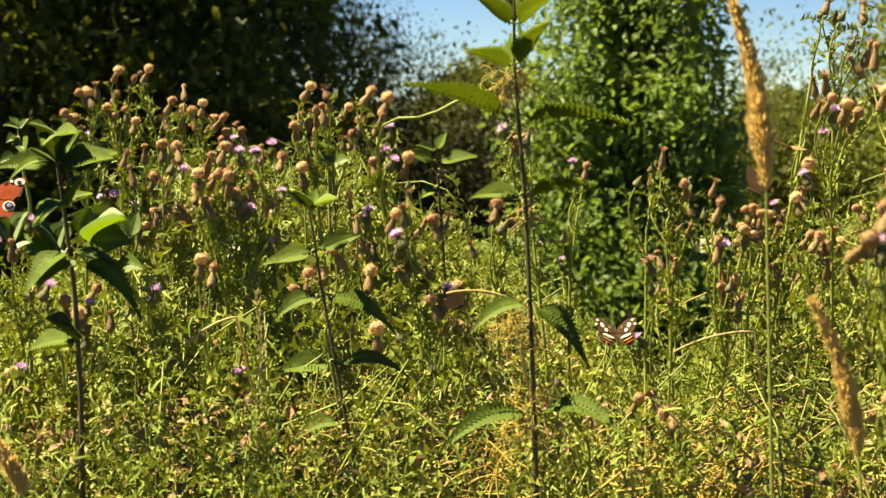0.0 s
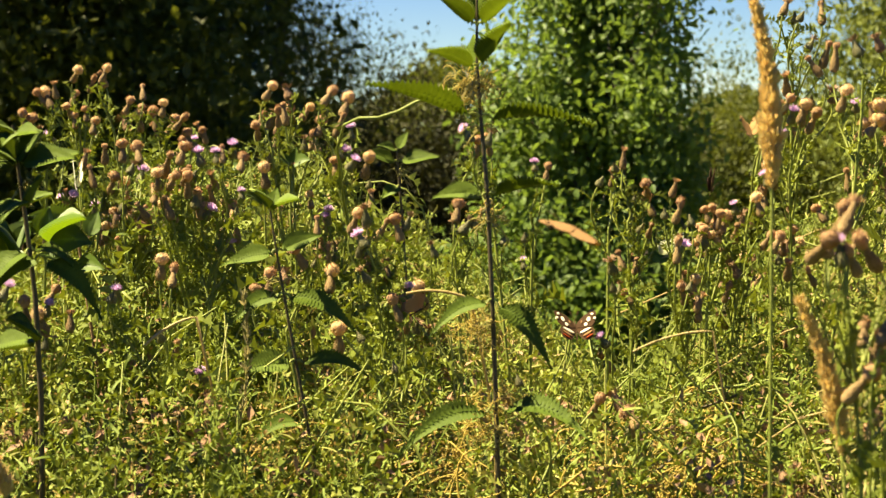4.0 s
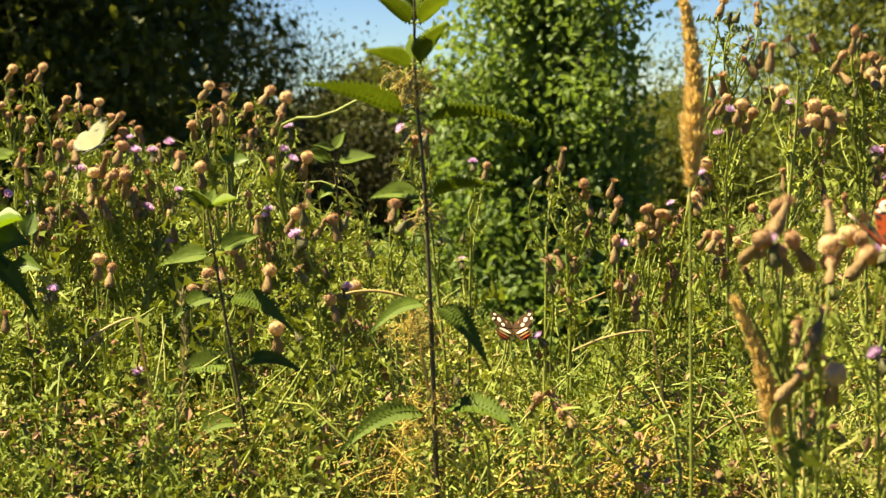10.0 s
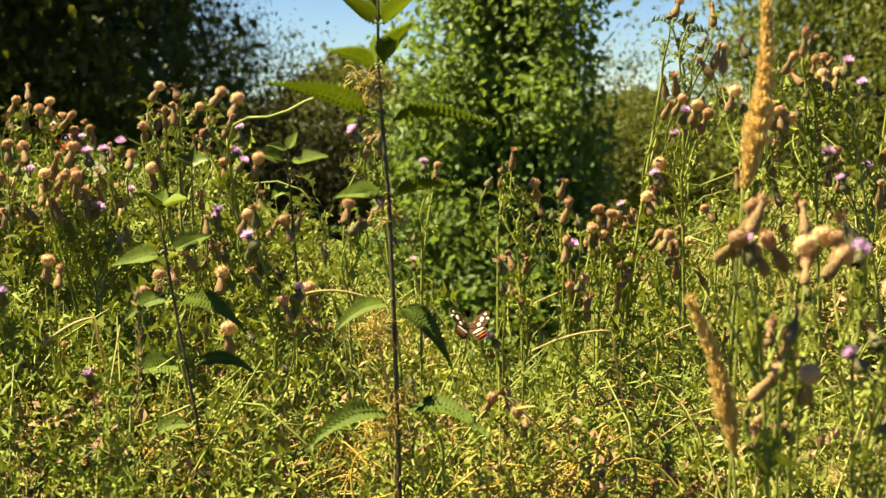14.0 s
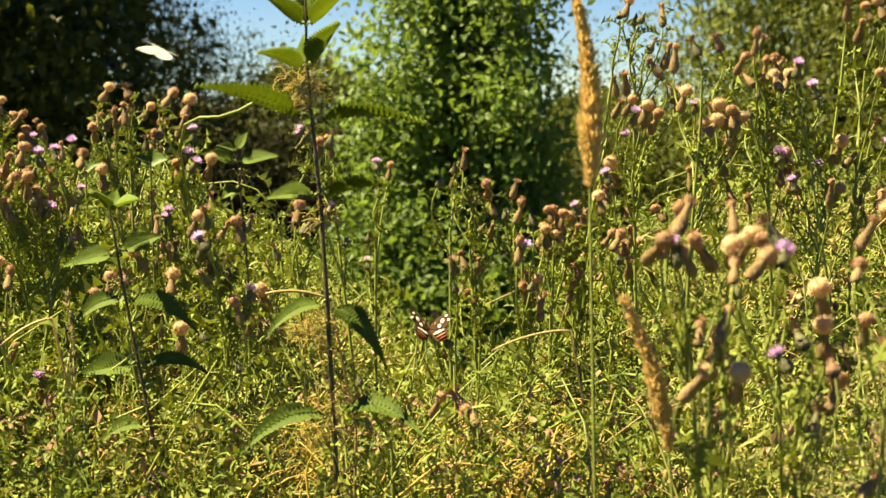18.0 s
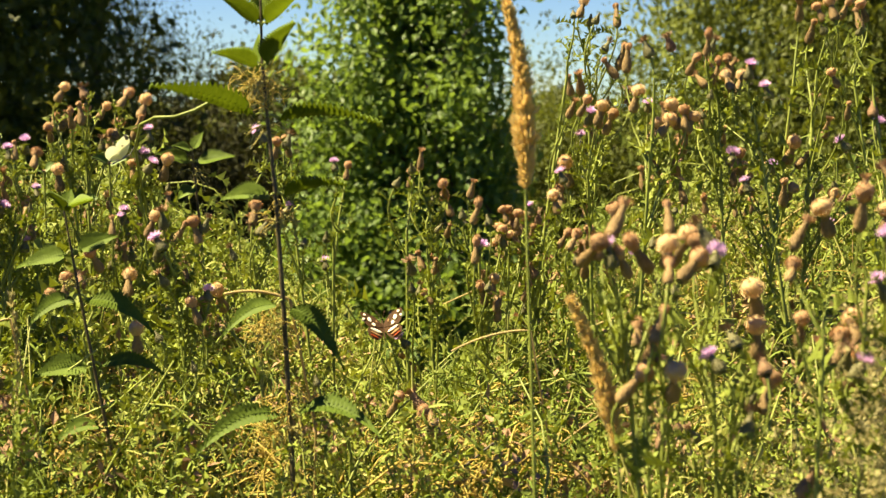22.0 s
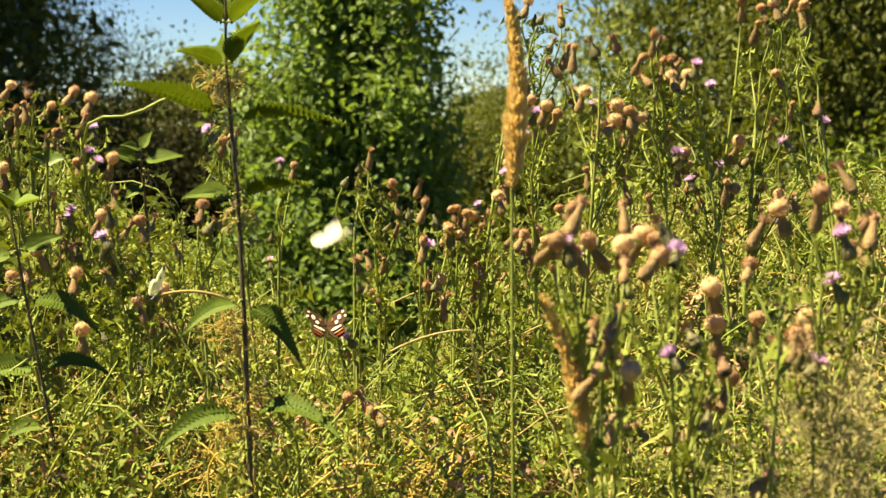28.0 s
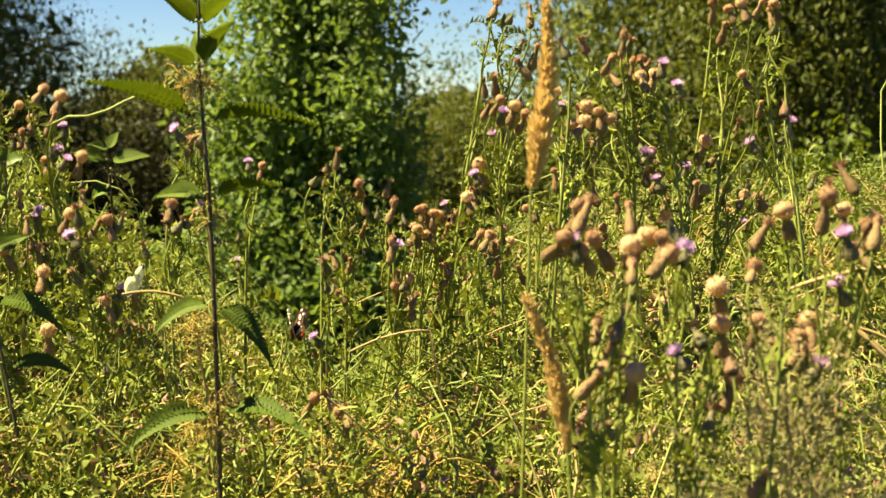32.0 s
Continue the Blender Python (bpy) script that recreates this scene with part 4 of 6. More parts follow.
stand([(16.31, 5.64, 'b'), (15.89, 5.71, 'b'), (16.7, 5.68, 'c'), (17.55, 5.64, 'b'), (16.7, 3.9, 'b'),
    (17.24, 3.05, 'b'), (17.89, 3.13, 'd'), (18.05, 2.59, 'p'), (17.94, 2.4, 'g'), (16.7, 2.55, 'b'),
    (17.13, 0.49, 'd'), (16.43, 1.19, 'g'), (17.72, 5.29, 'g'), (16.4, 0.72, 'b'), (15.47, 0.72, 'b'),
    (16.87, 2.12, 'p')],
      (15.9, 16.6, 17.3, 18.0), 1.95, 0.08, 11, 0.92, "tall dark-stemmed thistle with brown seed heads", gust="tall", dense=0.8)
# the near stand that leans in front
stand([(11.31, 0.1, 'b'), (11.73, -0.86, 'b'), (12.66, 0.23, 'b'), (11.01, -0.57, 'p'), (12.74, -0.86, 'c'),
    (13.2, -0.75, 'c'), (13.64, -1.17, 'b'), (14.13, -0.83, 'p'), (13.59, -0.24, 'k'), (12.69, -1.53, 'g'),
    (11.88, -2.92, 'b'), (12.58, -2.69, 'b'), (13.7, -3.59, 'p'), (15.02, -2.04, 'c'), (14.29, -3.0, 'k'),
    (15.17, -3.03, 'c'), (15.22, -3.65, 'd'), (12.89, -4.36, 'c'), (12.35, -4.42, 'g'), (11.96, -4.42, 'b'),
    (15.35, -4.58, 'g'), (15.02, -5.24, 'k'), (11.51, 0.18, 'b')],
      (11.6, 12.2, 12.8, 13.4, 14.2, 15.0), 1.1, 0.05, 12, 0.84, "near thistle with plump tawny seed heads", 4, "near thistles", "near", 0.28, 0.15, 0.5, 0.12)
stand([(16.46, -0.24, 'b'), (16.15, -1.26, 'b'), (16.85, 0.23, 'c'), (18.45, 1.24, 'b'), (19.1, -0.29, 'b'),
    (18.51, -0.39, 'p'), (18.87, -0.83, 'b'), (18.17, -1.61, 'p'), (16.31, -2.72, 'b'), (16.7, -3.39, 'b'),
    (17.63, -2.88, 'c'), (17.32, -3.39, 'b'), (17.63, -3.9, 'c'), (18.13, -3.81, 'p'), (18.4, -4.7, 'd'),
    (16.7, -6.88, 'd'), (18.56, 0.26, 'c'), (19.49, 0.18, 'd'), (20.44, -1.22, 'k'), (17.95, 0.41, 'b')],
      (16.2, 16.9, 17.6, 18.4, 19.2, 20.4), 1.14, 0.06, 13, 0.85, "near thistle with plump tawny seed heads", 4, "near thistles", "near", 0.28, 0.15, 0.5, 0.12)

# ---- nettles ----
def nettle_leaf(p, q, width, sag=0.12, roll=0.0, n=20):
    """A toothed, ribbed leaf from p to q; width in metres; roll turns its face about its length."""
    p, q = Vector(p), Vector(q)
    d = (q - p)
    ln = d.length
    y = d.normalized()
    x = y.cross(Vector((0, -0.75, 1))).normalized()
    z = x.cross(y)
    c, s = math.cos(radians(roll)), math.sin(radians(roll))
    x, z = x * c + z * s, z * c - x * s
    v, f = [], []
    m = 2 * n
    for i in range(m + 1):
        t = i / m
        w = width * 0.5 * (math.sin(math.pi * t ** 0.60) ** 1.15) * (1 - 0.25 * t) + 0.0006
        tooth = (0.78 if i % 2 == 0 else 1.05) if 0 < i < m else 1.0
        mid = p + y * (ln * t) + Vector((0, 0, 1)) * (sag * ln * 4 * t * (1 - t))
        rib = 0.12 * width * (1 if i % 2 else -1)
        fwd = y * (0.045 * ln * (1 if i % 2 else 0.4))
        for k, sgn in ((1.0, -1), (0.5, -1), (0.0, 0), (0.5, 1), (1.0, 1)):
            wk = w * k * (tooth if k == 1.0 else 1)
            v.append(tuple(mid + x * (wk * sgn) + fwd * k * (1 - t) + z * (rib * (0, 1, 0.3)[int(k * 2)] + 0.36 * wk)))
    for i in range(m):
        for j in range(4):
            a = i * 5 + j
            f.append((a, a + 1, a + 6, a + 5))
    return np.array(v), np.array(f)


def catkins(p, rnd, count=8, length=0.019):
    """Thin strings of tiny pale beads about a stem joint."""
    h = Heap()
    for i in range(count):
        a = rnd.uniform(0, 6.28)
        q = p + Vector((math.cos(a) * length * 0.8, math.sin(a) * length * 0.8, rnd.uniform(-0.9, 0.25) * length))
        line = bend(p, q, rnd.uniform(0, 0.006), 5)
        h.add(*tube(line, 0.0005, 4))
        for o in line[1:]:
            for k in range(2):
                c = np.array(o) + np.array([rnd.gauss(0, 0.0016) for _ in range(3)])
                r = rnd.uniform(0.0006, 0.0012)
                oct_ = np.array([(r, 0, 0), (-r, 0, 0), (0, r, 0), (0, -r, 0), (0, 0, r), (0, 0, -r)]) + c
                h.add(oct_, np.array([(0, 2, 4), (2, 1, 4), (1, 3, 4), (3, 0, 4), (2, 0, 5), (1, 2, 5), (3, 1, 5), (0, 3, 5)]))
    return h.mesh("catkin")


SWAYERS = []


def threads(p, rnd, count, reach):
    """A loose tangle of fine curling threads about a point."""
    h = Heap()
    for i in range(count):
        q = p + Vector((rnd.gauss(0, 0.3), rnd.gauss(0, 0.3), rnd.gauss(0, 0.35))) * reach
        line = [q]
        way = Vector((rnd.gauss(0, 1), rnd.gauss(0, 1), rnd.gauss(0, 0.8))).normalized()
        for k in range(6):
            way = (way + Vector((rnd.gauss(0, 0.5), rnd.gauss(0, 0.5), rnd.gauss(0, 0.5)))).normalized()
            line.append(line[-1] + way * reach * 0.2)
        h.add(*tube(line, 0.00028, 4))
    return h.mesh("dodder_tuft")


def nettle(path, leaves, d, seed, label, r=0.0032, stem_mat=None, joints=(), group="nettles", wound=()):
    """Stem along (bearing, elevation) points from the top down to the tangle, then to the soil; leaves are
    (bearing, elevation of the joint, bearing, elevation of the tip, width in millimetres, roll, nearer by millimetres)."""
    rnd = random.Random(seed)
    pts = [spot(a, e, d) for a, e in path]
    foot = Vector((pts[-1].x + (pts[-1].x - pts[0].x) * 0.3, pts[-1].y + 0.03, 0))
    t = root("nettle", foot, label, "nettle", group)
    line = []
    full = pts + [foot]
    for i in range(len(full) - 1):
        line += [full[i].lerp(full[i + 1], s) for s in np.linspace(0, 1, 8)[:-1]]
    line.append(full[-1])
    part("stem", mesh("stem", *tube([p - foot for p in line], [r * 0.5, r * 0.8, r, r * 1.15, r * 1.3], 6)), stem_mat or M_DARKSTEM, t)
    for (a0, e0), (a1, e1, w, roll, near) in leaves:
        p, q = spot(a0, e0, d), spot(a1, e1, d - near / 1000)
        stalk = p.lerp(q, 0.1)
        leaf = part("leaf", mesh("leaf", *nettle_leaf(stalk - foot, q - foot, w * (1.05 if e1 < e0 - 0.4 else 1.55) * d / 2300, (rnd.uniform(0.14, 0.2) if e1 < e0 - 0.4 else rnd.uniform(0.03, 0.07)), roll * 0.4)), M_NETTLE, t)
        part("leaf_stalk", mesh("leaf_stalk", *tube(bend(p - foot, stalk - foot, 0.002, 4), 0.0009, 5)), M_STEM, leaf)
    for a, e, k in joints:
        part("catkin", catkins(spot(a, e, d) - foot, rnd, k), M_SEEDS, t, "hanging strings of tiny yellowish seeds")
    for a, e, k, reach in wound:
        part("dodder_tuft", threads(spot(a, e, d) - foot, rnd, k, reach), M_DODDER, t, "ochre dodder threads wound round the stem")
    SWAYERS.append(("nettle", t, d, foot))
    return t


def L(j, tips):
    return [(j, x) for x in tips]


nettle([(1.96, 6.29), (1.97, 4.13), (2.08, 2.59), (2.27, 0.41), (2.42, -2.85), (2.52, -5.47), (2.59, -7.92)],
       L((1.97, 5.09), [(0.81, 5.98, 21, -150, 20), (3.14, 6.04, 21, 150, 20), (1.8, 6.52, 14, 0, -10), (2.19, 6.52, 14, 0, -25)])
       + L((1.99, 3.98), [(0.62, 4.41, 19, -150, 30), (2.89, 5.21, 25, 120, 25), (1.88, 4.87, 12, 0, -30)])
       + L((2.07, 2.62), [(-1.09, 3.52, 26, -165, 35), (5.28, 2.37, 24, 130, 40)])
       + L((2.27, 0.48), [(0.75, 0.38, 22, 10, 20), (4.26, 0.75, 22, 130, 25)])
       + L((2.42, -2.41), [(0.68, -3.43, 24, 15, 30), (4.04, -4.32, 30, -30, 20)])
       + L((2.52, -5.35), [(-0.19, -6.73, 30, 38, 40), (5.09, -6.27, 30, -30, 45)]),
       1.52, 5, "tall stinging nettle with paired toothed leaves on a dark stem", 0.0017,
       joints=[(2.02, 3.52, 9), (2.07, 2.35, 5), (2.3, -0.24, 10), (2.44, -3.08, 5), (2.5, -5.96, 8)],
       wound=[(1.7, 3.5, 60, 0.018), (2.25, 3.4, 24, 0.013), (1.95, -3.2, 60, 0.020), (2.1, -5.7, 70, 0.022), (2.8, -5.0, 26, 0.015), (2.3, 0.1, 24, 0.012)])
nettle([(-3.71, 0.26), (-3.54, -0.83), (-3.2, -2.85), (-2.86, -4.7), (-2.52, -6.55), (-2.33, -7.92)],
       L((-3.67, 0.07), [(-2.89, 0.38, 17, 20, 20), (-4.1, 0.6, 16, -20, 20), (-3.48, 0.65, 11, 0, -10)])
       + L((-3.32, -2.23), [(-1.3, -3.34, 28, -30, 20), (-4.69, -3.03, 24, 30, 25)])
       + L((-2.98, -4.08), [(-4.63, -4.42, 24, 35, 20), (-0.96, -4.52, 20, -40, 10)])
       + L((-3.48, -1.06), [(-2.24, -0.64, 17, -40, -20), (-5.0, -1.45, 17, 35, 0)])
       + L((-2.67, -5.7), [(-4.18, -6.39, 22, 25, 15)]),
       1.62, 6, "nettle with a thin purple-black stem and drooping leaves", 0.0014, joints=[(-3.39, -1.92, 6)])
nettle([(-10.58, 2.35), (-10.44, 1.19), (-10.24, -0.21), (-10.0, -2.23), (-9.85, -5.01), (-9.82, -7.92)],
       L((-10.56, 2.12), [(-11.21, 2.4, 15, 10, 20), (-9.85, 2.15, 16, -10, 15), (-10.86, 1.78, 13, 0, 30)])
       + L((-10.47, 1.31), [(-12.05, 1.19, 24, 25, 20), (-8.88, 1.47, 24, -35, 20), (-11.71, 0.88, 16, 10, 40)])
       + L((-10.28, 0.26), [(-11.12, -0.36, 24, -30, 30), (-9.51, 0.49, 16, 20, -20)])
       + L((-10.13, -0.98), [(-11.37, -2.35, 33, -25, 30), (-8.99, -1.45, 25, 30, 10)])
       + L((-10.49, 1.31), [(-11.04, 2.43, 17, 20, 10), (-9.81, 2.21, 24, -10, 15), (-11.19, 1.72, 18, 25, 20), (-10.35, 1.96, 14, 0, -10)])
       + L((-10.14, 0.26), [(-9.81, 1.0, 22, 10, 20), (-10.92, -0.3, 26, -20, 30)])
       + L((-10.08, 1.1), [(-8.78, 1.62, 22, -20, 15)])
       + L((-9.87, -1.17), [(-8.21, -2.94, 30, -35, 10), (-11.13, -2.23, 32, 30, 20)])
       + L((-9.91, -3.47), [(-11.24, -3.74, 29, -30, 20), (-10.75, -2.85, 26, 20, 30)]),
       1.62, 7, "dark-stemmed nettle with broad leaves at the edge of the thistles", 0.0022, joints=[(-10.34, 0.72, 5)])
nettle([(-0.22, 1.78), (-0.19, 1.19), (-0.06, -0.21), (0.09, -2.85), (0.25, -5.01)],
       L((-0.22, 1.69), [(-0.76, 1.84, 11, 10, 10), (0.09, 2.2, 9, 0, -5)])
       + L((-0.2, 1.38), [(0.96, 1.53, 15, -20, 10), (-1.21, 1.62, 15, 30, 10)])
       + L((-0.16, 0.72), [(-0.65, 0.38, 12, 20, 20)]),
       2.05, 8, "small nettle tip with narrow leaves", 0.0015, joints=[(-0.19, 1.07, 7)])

# ---- broad-leaved climber and small leafy herbs ----
def leaflets(parent, foot, joint, tips, d, width):
    """Broad toothed leaflets from one joint to several tips (bearing, elevation, roll, nearer by millimetres)."""
    p = spot(*joint, d)
    for a, e, roll, near in tips:
        q = spot(a, e, d - near / 1000)
        leaf = part("leaf", mesh("leaf", *nettle_leaf(p.lerp(q, 0.12) - foot, q - foot, width * (q - p).length, 0.10, roll)), M_HOP, parent)
        part("leaf_stalk", mesh("leaf_stalk", *tube(bend(p - foot, p.lerp(q, 0.14) - foot, 0.001, 4), 0.0009, 5)), M_DEAD, leaf)


foot = spot(-9.8, 0, 1.95)
foot.z = 0
climber = root("climber", foot, "climber with broad bright green toothed leaves and red stalks", "climber")
part("stem", mesh("stem", *tube([p - foot for p in bend(foot, spot(*(-8.84, -0.67), 1.9), 0.05, 9, (1, 0, 0))], [0.003, 0.0015], 6)), M_DEAD, climber)
leaflets(climber, foot, (-8.57, -0.75), [(-10.19, -0.08, 25, 20), (-9.57, -0.98, 10, 40), (-8.29, 0.02, -10, -10)], 1.9, 0.62)
leaflets(climber, foot, (-10.31, -0.98), [(-11.87, -0.67, 30, 25), (-11.32, -1.61, 20, 45), (-10.31, -0.13, 10, -10)], 1.9, 0.62)
leaflets(climber, foot, (-8.99, -1.45), [(-9.88, -1.14, 30, 25), (-8.11, -1.57, -30, 25)], 1.88, 0.55)
SWAYERS.insert(0, ("nettle", climber, 1.95, foot))
foot = spot(-11.1, 0, 1.86)
foot.z = 0
sprig = root("leafy_herb", foot, "upright sprig with small rounded fresh green leaves", "herb", "leafy herbs")
part("stem", mesh("stem", *tube([p - foot for p in [foot, spot(-11.22, 0.26, 1.86), spot(-11.46, 1.44, 1.86), spot(-11.55, 2.4, 1.86)]], [0.0022, 0.0016, 0.0008], 5)), M_STEM, sprig)
leaflets(sprig, foot, (-11.49, 2.24), [(-11.91, 2.34, 10, 10), (-11.25, 2.52, -10, 5), (-11.76, 2.57, 0, -5)], 1.86, 0.55)
leaflets(sprig, foot, (-11.51, 2.03), [(-11.85, 1.87, 20, 15), (-11.34, 1.5, -20, 20)], 1.86, 0.55)
leaflets(sprig, foot, (-11.46, 1.44), [(-12.06, 1.31, 20, 20), (-11.04, 1.62, -25, 5)], 1.86, 0.55)
SWAYERS.insert(0, ("nettle", sprig, 1.86, foot))
foot = climber.location.copy()
leaflets(climber, foot, (-9.75, -0.83), [(-8.66, -0.11, 15, 35), (-9.6, 0.16, 0, 5), (-8.42, -0.86, -35, 25)], 1.82, 0.78)
leaflets(climber, foot, (-10.56, -1.17), [(-10.14, -0.24, -15, 20), (-11.07, -0.33, 20, 30), (-11.4, -1.08, 40, 30)], 1.82, 0.78)
leaflets(climber, foot, (-11.7, -0.92), [(-12.09, -0.18, 15, 20), (-11.22, 0.01, -10, 20), (-11.13, -0.8, -35, 30)], 1.82, 0.78)
for joint, tips in (((-3.01, 1.31), [(-3.48, 1.5, 20, 10), (-2.52, 1.44, -30, 15), (-2.92, 1.78, 0, 0)]), ((-3.79, 0.23), [(-4.29, 0.49, 20, 12), (-3.29, 0.38, -25, 12), (-3.79, 0.72, 0, 0)]), ((-4.75, 1.1), [(-5.19, 1.19, 20, 10), (-4.41, 1.31, -20, 8)])):
    q = spot(*joint, 2.0)
    ft = Vector((q.x, q.y + 0.02, 0))
    leafy = root("leafy_herb", ft, "leafy herb with fresh green toothed leaves among thistles", "herb", "leafy herbs")
    part("stem", mesh("stem", *tube(bend((0, 0, 0), q - ft, 0.01, 6, (1, 0, 0)), [0.002, 0.001], 5)), M_STEM, leafy)
    leaflets(leafy, ft, joint, tips, 2.0, 0.6)

# ---- grasses ----
def spikelets(line, width, count, seed, size=0.0062):
    """Dense small husks round an axis, thick in the middle and pointed at the tip."""
    g = np.random.default_rng(seed)
    p = np.array([tuple(q) for q in line])
    s = g.random(count)
    idx = s * (len(p) - 1)
    i = np.minimum(idx.astype(int), len(p) - 2)
    base = p[i] + (p[i + 1] - p[i]) * (idx - i)[:, None]
    a = g.uniform(0, 6.28, count)
    env = width * np.clip(np.minimum(s * 3.2 + 0.15, (1 - s) * 1.3 + 0.08), 0, 1) * (0.5 + 0.62 * np.sin(s * 19 + 0.5 * a + 0.8 * np.sin(s * 47)) ** 2)
    r = env * g.random(count) ** 0.6
    base = base + np.stack([np.cos(a) * r, np.sin(a) * r, np.zeros(count)], -1)
    h = Heap()
    rot = turns(a - 1.57, g.normal(1.15, 0.2, count), g.uniform(0, 6.28, count))
    scatter(h, LEAF_DIAMOND[0] * np.array((0.55, 1, 1)), LEAF_DIAMOND[1], base, rot, size * g.uniform(0.6, 1.4, count))
    return h


def grass(a_top, a_low, a_base, d, width, count, seed, label, r=0.0013, mat=None, size=0.0062):
    """A flowering grass: head from the tip down to its lower end, then the stalk to the soil."""
    tip, low = spot(*a_top, d), spot(*a_low, d)
    base = spot(*a_base, d)
    foot = Vector((base.x, base.y, 0))
    t = root("grass", foot, label, "grass", "flowering grasses")
    stalk = bend(foot, base, 0, 4)[:-1] + bend(base, low, 0.0, 8)
    head = [p - low for p in bend(low, tip, 0.004, 14, (1, 0, 0))]
    part("stalk", mesh("stalk", *tube([p - foot for p in stalk], [r, r, r * 0.8], 5)), M_STEM, t)
    husks = spikelets(head, width, count, seed, size)
    husks.add(*tube(head, [r * 0.8, r * 0.3], 5))
    panicle = part("panicle", husks.mesh("panicle", False), mat or M_SPIKE, t, "dense golden panicle of ripe husks", Matrix.Translation(low - foot))
    SWAYERS.append(("grass", t, d, foot))
    return t, panicle, low - foot


TALL_GRASS, TALL_HEAD, TALL_LOW = grass((9.44, 5.68), (9.54, 0.65), (9.6, -7.92), 1.18, 0.0070, 4200, 1, "tall ripe grass with a dense golden head", 0.001, size=0.0048)
grass((10.06, -2.46), (11.31, -6.55), (11.43, -7.92), 1.08, 0.0052, 2400, 2, "leaning ripe grass with a golden head", 0.001, size=0.0046)
grass((-12.33, -6.09), (-11.43, -7.62), (-11.37, -8.08), 1.4, 0.007, 700, 3, "short ripe grass with a dull golden head")
grass((-5.11, -2.23), (-5.11, -5.63), (-5.0, -7.92), 1.6, 0.0017, 160, 4, "thin dry grass with a pale narrow head", 0.0008, M_AIRY)


# curved pale runner that reaches across to the nettle
foot = spot(*(-1.21, 2.59), 1.6)
foot.z = 0
vine = root("bindweed", foot, "thin pale green climbing runner curling round the nettle", "climber")
pts = [spot(a, e, 1.6) for a, e in [(-1.21, 2.59), (-0.68, 2.6), (-0.14, 2.77), (0.33, 3.02), (0.71, 3.17), (1.03, 3.27), (1.37, 3.39),
    (1.65, 3.58)]]
part("runner", mesh("runner", *tube([p - foot for p in [foot + Vector((0.02, 0.42, 0)), spot(*(-1.46, -0.67), 2.0), spot(*(-1.68, 0.72), 1.9), spot(*(-1.8, 1.78), 1.75), spot(*(-1.62, 2.4), 1.65)] + pts], [0.0012, 0.0012, 0.0014, 0.001], 5)), M_STEM, vine)
SWAYERS.append(("nettle", vine, 1.8, foot))


# broken straws on the right
def straw_stalk(ends, d, r, label):
    p, q = [spot(a, e, d) for a, e in ends]
    ft = Vector((q.x, q.y, 0.0))
    t = root("straw_stalk", ft, label, "straw", "broken straws")
    part("stalk", mesh("stalk", *tube([x - ft for x in bend(p, q, 0.004, 9)] + [q - ft + Vector((0.02, 0.02, -0.1)), Vector((0, 0, 0))], [r, r * 1.1, r], 5)), M_STRAW, t)


straw_stalk([(18.27, -2.1), (21.37, -1.48)], 1.36, 0.0016, "long dry straw bent over the herbs")
straw_stalk([(19.04, -2.61), (21.22, -4.08)], 1.40, 0.0012, "broken dry straw lying in the tangle")
straw_stalk([(19.51, -2.85), (21.37, -4.47)], 1.38, 0.0015, "broken dry straw lying in the tangle")
straw_stalk([(19.82, -3.08), (21.45, -3.77)], 1.42, 0.0011, "broken dry straw lying in the tangle")
straw_stalk([(6.31, -3.81), (8.48, -3.23)], 1.55, 0.0008, "pale dry straw across the herbs")
straw_stalk([(-7.05, -3.62), (-5.65, -2.85)], 1.6, 0.0011, "pale dry straw across the herbs")
straw_stalk([(0.09, -2.23), (1.88, -2.38)], 1.55, 0.0011, "pale dry straw across the herbs")


# airy grass panicles in front on the right
def airy(a, e, d, seed, height=0.16, spread=0.07):
    g = np.random.default_rng(seed)
    top = spot(a, e, d)
    ft = Vector((top.x + g.normal(0, 0.03), top.y, 0))
    t = root("airy_grass", ft, "fine grass with a wide airy pale panicle", "grass", "airy grasses")
    h = Heap()
    low = top - Vector((0, 0, height))
    part("stalk", mesh("stalk", *tube([x - ft for x in bend(ft, low, 0.01, 7, (1, 0, 0))] + [top - ft], [0.0006, 0.0004], 4)), M_STRAW, t)
    husk, hp = Heap(), []
    for i in range(120):
        s = g.random()
        o = low.lerp(top, s) - ft
        w = spread * (1 - 0.75 * s)
        q = o + Vector((g.normal(0, w), g.normal(0, w), g.uniform(0.005, 0.05)))
        h.add(*tube(bend(o, q, 0.004, 4), [0.0003, 0.0002], 3))
        for k in range(13):
            hp.append(tuple(o.lerp(q, g.uniform(0.5, 1)) + Vector(g.normal(0, 0.003, 3))))
    hp = np.array(hp)
    scatter(husk, *LEAF_DIAMOND, hp, turns(g.uniform(0, 6.28, len(hp)), g.normal(0.6, 0.6, len(hp)), g.uniform(0, 6, len(hp))), g.uniform(0.0025, 0.0055, len(hp)))
    part("panicle", h.mesh("panicle"), M_AIRY, t)
    part("husk", husk.mesh("husk", False), M_AIRY, t, "tiny pale husks")


for i, (a, e, d) in enumerate([(17.64, -3.62, 1.2), (19.04, -4.24, 1.15), (18.34, -5.47, 1.1)]):
    airy(a, e, d, 70 + i)


